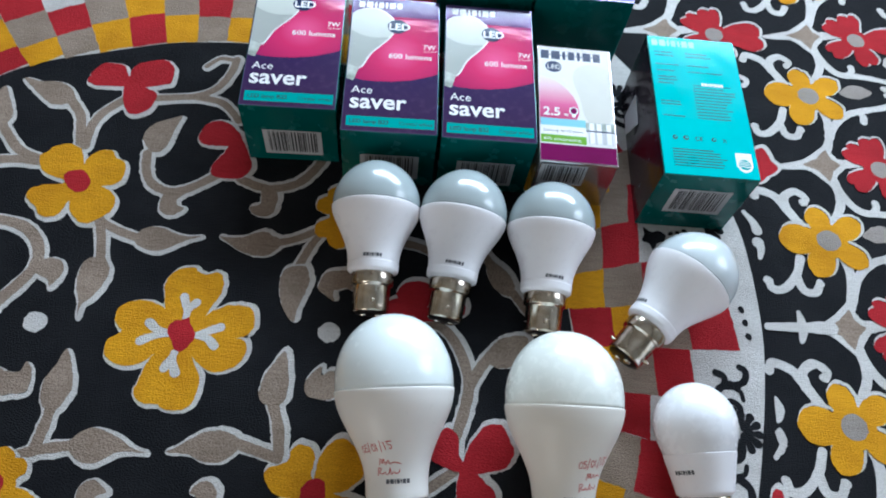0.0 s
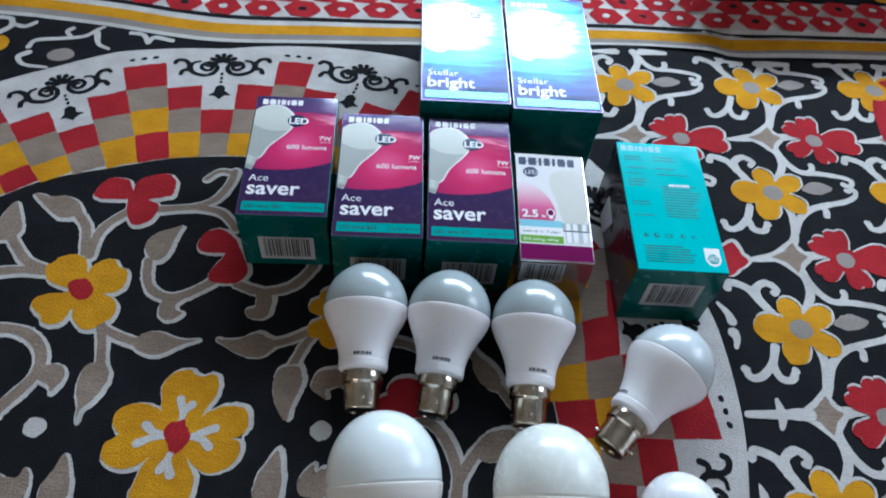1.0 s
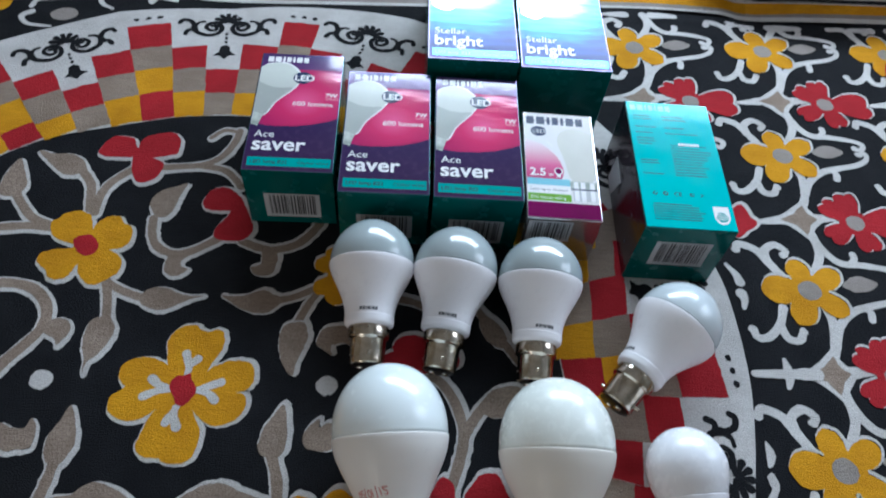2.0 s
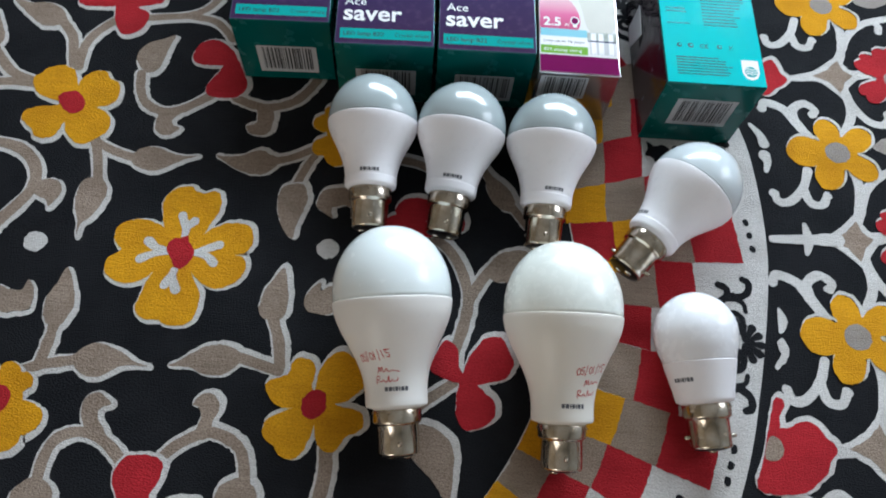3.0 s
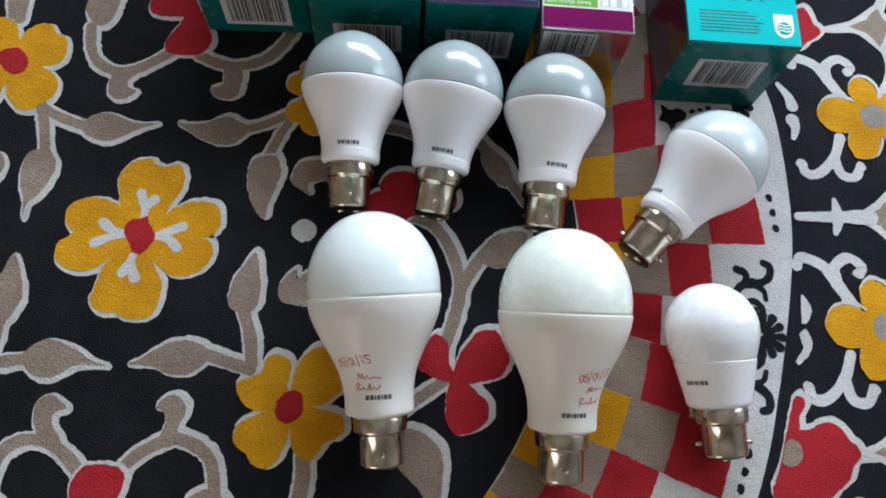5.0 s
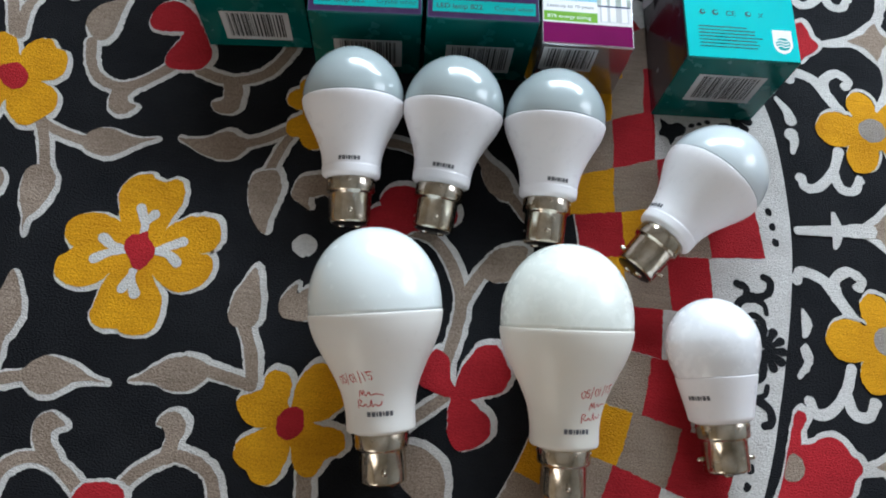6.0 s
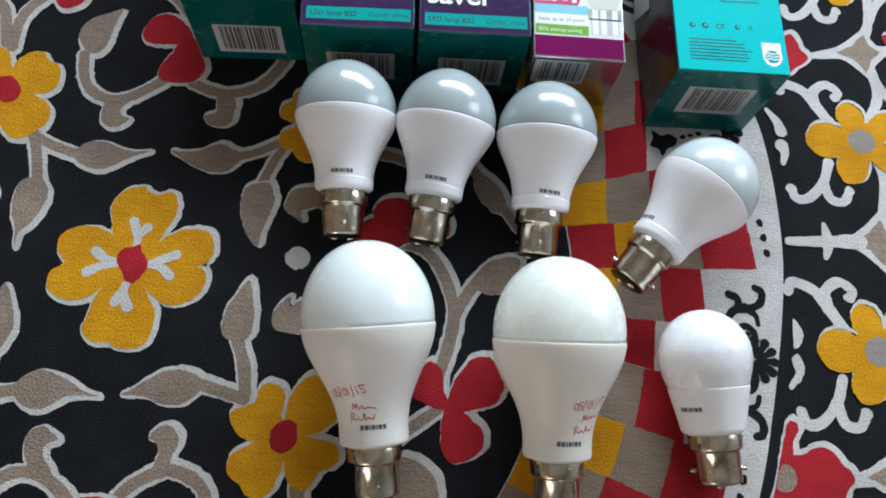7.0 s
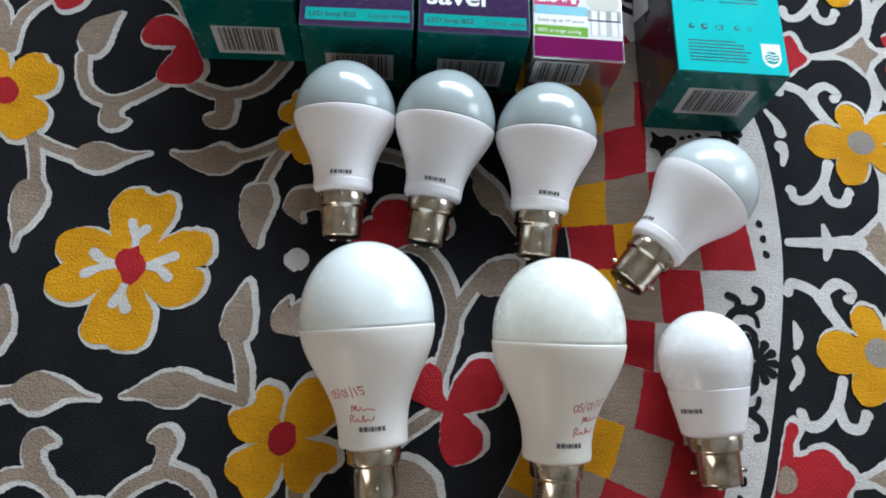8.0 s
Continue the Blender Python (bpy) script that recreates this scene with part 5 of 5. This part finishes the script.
def teal_carton():
    w, l, h = 61, 116, 60
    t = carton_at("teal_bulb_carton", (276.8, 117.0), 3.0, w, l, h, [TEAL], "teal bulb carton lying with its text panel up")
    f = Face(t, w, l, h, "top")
    f.rect("back_panel", 0.6, 0.6, w - 0.6, l - 0.6, TEAL_LIT, 0.06, "teal text panel, reflected light in its colour")
    f.lay("brand_mark", block_word(7, 7.5), 3, 107, PALE_BLUE, 0.12)
    rng = random.Random(11)

    def line(x, y, long, thick=0.75):
        f.rect("print_line", x, y, x + long, y + thick, INK_FINE, 0.12)

    for y in (101, 98, 90, 84.5, 79, 76.5, 73.5, 58, 55.5, 46):
        line(4, y, rng.uniform(9, 16))
    for y in (101, 98, 90, 84.5):
        line(25, y, rng.uniform(14, 26))
    for k in range(12):
        line(27, 73 - k * 2.5, rng.uniform(20, 28))
    for k in range(7):
        line(7, 19.5 - k * 2.1, rng.uniform(26, 36), 0.75)
    f.lay("date_stamp", block_word(8, 3.2), 33, 73.5, INK_WHITE, 0.16)
    for x, r in ((10, 1.7), (17, 1.9), (35, 1.7)):
        f.area("symbol", ellipse((x, 29), r, r, 0, 12, 0.2), INK_TEAL, 0.13)
        f.area("symbol", ellipse((x + 0.4, 29.3), r * 0.55, r * 0.5, 0, 8, 0), TEAL_LIT, 0.18)
    f.lay("symbol", text_points("CE", 4.6, 0.01), 22.6, 27.3, INK_TEAL, 0.13)
    f.lay("symbol", text_points("X", 4.0, 0.01), 40.6, 27.4, INK_TEAL, 0.13)
    shield = [(47, 20), (57.5, 20), (57.5, 10), (55.5, 6.5), (52, 5), (48.8, 6.5), (47, 10)]
    f.area("shield_mark", shield, INK_WHITE, 0.13, "white shield mark")
    f.area("shield_disc", ellipse((52.2, 11.2), 4.0, 4.0, 0, 20, 0), TEAL_STRIP, 0.18)
    for y in (9.6, 11.4, 13.2):
        f.area("shield_wave", [p for p in (lambda lr: lr[0] + lr[1][::-1])(band([(48.8, y - 0.4), (50.8, y + 0.5), (53, y - 0.4), (55.4, y + 0.4)], 0.7))], INK_WHITE, 0.22)
    e = Face(t, w, l, h, "front")
    bars_code(e, 12, h - 41, 38, 26, 7)
    Face(t, w, l, h, "side").rect("side_panel", 0.8, 0.8, l - 0.8, h - 0.8, SHADED_SIDE, 0.06, "dark purple side, shade and cloth reflection in its colour")
    # a tuck flap lifting off the shaded side
    bm = bmesh.new()
    flap = [(-w / 2 - 0.4, 30, 30), (-w / 2 - 3.6, 24, 14), (-w / 2 - 3.2, 10, 10), (-w / 2 - 0.4, 6, 28)]
    a = [bm.verts.new((x / 1000, y / 1000, z / 1000)) for x, y, z in flap]
    b = [bm.verts.new(((x - 0.5) / 1000, y / 1000, z / 1000)) for x, y, z in flap]
    bm.faces.new(a)
    bm.faces.new(b[::-1])
    for k in range(4):
        bm.faces.new((a[k], b[k], b[(k + 1) % 4], a[(k + 1) % 4]))
    part("clear_seal", bm, LABEL_GREY, t, "clear plastic seal")
    return t


teal_carton()


def bright_carton(front_left, yaw, seed):
    w, l, h = 68.5, 141, 66
    t = carton_at("large_bulb_carton", front_left, yaw, w, l, h, [TEAL], "large blue bulb carton, printed glow and painted window glare, lying flat", "blue cartons side by side")
    f = Face(t, w, l, h, "top")
    f.rect("edge_glint", 0.5, 0.5, w - 0.5, l - 0.5, EDGE_GLINT, 0.03, "purple edge with a pale glint in its colour")
    f.rect("front_panel", 1.1, 1.2, w - 1.1, l - 1.1, BLUE_FRONT, 0.06, "blue printed front")
    f.area("bulb_picture", clipped(art_bulb((24, 92), 40, 66), 1.0, 1, w - 1, l - 1), GLOW_WHITE, 0.16, "printed picture of a white bulb")
    f.area("badge", ellipse((44, 107), 6.4, 5.6, 0, 24, 0), NAVY, 0.21)
    f.lay("badge_letters", text_points("LED", 6.0), 39.2, 104.8, INK_WHITE, 0.26)
    f.lay("brand_mark", block_word(7, 8.0), 5, 127, INK_WHITE, 0.15)
    f.lay("lettering", text_points("Stellar", 9.5), 5, 29, INK_WHITE, 0.17)
    f.lay("lettering", text_points("bright", 15.5, 0.022), 4.5, 16, INK_WHITE, 0.17)
    f.rect("teal_strip", 3.5, 3.8, w - 2.5, 11.5, TEAL_STRIP, 0.15, "teal strip")
    f.lay("lettering", text_points("LED lamp B22", 4.6, 0.012), 5.5, 6, INK_TEAL, 0.2)
    f.lay("lettering", text_points("Crystal white", 4.2), w - 27, 6, INK_TEAL, 0.2)
    return t


bright_carton((123.6, 249.6), 4.4, 8)
bright_carton((193.4, 250.6), 4.0, 9)


# ---- the room round the bed, out of view: it bounces the light ----
def paint(name, color, other):
    m, nt, b = base_material(name, color, 0.8)
    nt.links.new(blend(nt, ranged(nt, noise_node(nt, 3, 5).outputs[0], 0.35, 0.7), color, other), b.inputs["Base Color"])
    bump(nt, b, noise_node(nt, 60, 4).outputs[0], 0.15, 0.002)
    return m


WALL = paint("wall_paint", srgb(190, 191, 191), srgb(180, 180, 180))
# cream on two unseen walls, added to warm the bounced light
BOUNCE_WALL = paint("cream_bounce_wall", srgb(184, 174, 158), srgb(170, 160, 144))
CEILING = paint("ceiling_paint", srgb(204, 201, 196), srgb(194, 191, 186))
FLOOR = paint("floor_tile", srgb(120, 108, 96), srgb(100, 90, 80))
WOOD = paint("dark_wood", srgb(74, 46, 30), srgb(58, 34, 22))
MATTRESS = paint("mattress_cotton", srgb(190, 180, 170), srgb(170, 160, 150))


def block(bm, x0, x1, y0, y1, z0, z1):
    r = bmesh.ops.create_cube(bm, size=1.0)
    bmesh.ops.scale(bm, vec=(x1 - x0, y1 - y0, z1 - z0), verts=r["verts"])
    bmesh.ops.translate(bm, vec=((x0 + x1) / 2, (y0 + y1) / 2, (z0 + z1) / 2), verts=r["verts"])


def structure(name, boxes, material, label=""):
    bm = bmesh.new()
    for b in boxes:
        block(bm, *b)
    return tagged(part(name, bm, material, None, label), "", "", "", "structure")


X0, X1, Y0, Y1, Z0, Z1 = -2.2, SIDE_X, BACK_Y, HEAD_Y, -0.55, 2.25
T = 0.12
hx0, hx1 = HEAD_WINDOW[0] - HEAD_WINDOW[2] / 2, HEAD_WINDOW[0] + HEAD_WINDOW[2] / 2
hz0, hz1 = HEAD_WINDOW[1] - HEAD_WINDOW[3] / 2, HEAD_WINDOW[1] + HEAD_WINDOW[3] / 2
structure("wall_north", [(X0, hx0, Y1, Y1 + T, Z0, Z1), (hx1, X1, Y1, Y1 + T, Z0, Z1), (hx0, hx1, Y1, Y1 + T, Z0, hz0), (hx0, hx1, Y1, Y1 + T, hz1, Z1)], WALL)
sy0, sy1 = SIDE_WINDOW[0] - SIDE_WINDOW[2] / 2, SIDE_WINDOW[0] + SIDE_WINDOW[2] / 2
sz0, sz1 = SIDE_WINDOW[1] - SIDE_WINDOW[3] / 2, SIDE_WINDOW[1] + SIDE_WINDOW[3] / 2
structure("wall_east", [(X1, X1 + T, Y0, sy0, Z0, Z1), (X1, X1 + T, sy1, Y1 + T, Z0, Z1), (X1, X1 + T, sy0, sy1, Z0, sz0), (X1, X1 + T, sy0, sy1, sz1, Z1)], WALL)
# the gap in this wall only lets the added fill lamp through
dx0, dx1, dz1 = BACK_FILL[0] - BACK_FILL[2] / 2, BACK_FILL[0] + BACK_FILL[2] / 2, BACK_FILL[1] + BACK_FILL[3] / 2
structure("wall_south", [(X0, dx0, Y0 - T, Y0, Z0, Z1), (dx1, X1, Y0 - T, Y0, Z0, Z1), (dx0, dx1, Y0 - T, Y0, dz1, Z1)], BOUNCE_WALL)
structure("wall_west", [(X0 - T, X0, Y0 - T, Y1 + T, Z0, Z1)], BOUNCE_WALL)
structure("floor", [(X0 - T, X1 + T, Y0 - T, Y1 + T, Z0 - 0.1, Z0)], FLOOR)
structure("ceiling", [(X0 - T, X1 + T, Y0 - T, Y1 + T, Z1, Z1 + 0.1)], CEILING)

bed = new("bed", None)
bed.matrix_world = pose(0, 0, Z0)
tagged(bed, "low wooden bed under a printed bedspread", "bed")
bm = bmesh.new()
block(bm, -0.98, 1.08, -1.08, 0.84, 0.30, -Z0 - 0.0045)
bmesh.ops.bevel(bm, geom=bm.edges[:], offset=0.03, segments=3, affect="EDGES")
part("mattress", bm, MATTRESS, bed)
bm = bmesh.new()
block(bm, -1.0, 1.1, -1.1, 0.86, 0.18, 0.30)
part("bed_frame", bm, WOOD, bed)
for x in (-0.95, 1.05):
    for y in (-1.05, 0.81):
        bm = bmesh.new()
        block(bm, x - 0.04, x + 0.04, y - 0.04, y + 0.04, 0.0, 0.18)
        part("leg", bm, WOOD, bed)
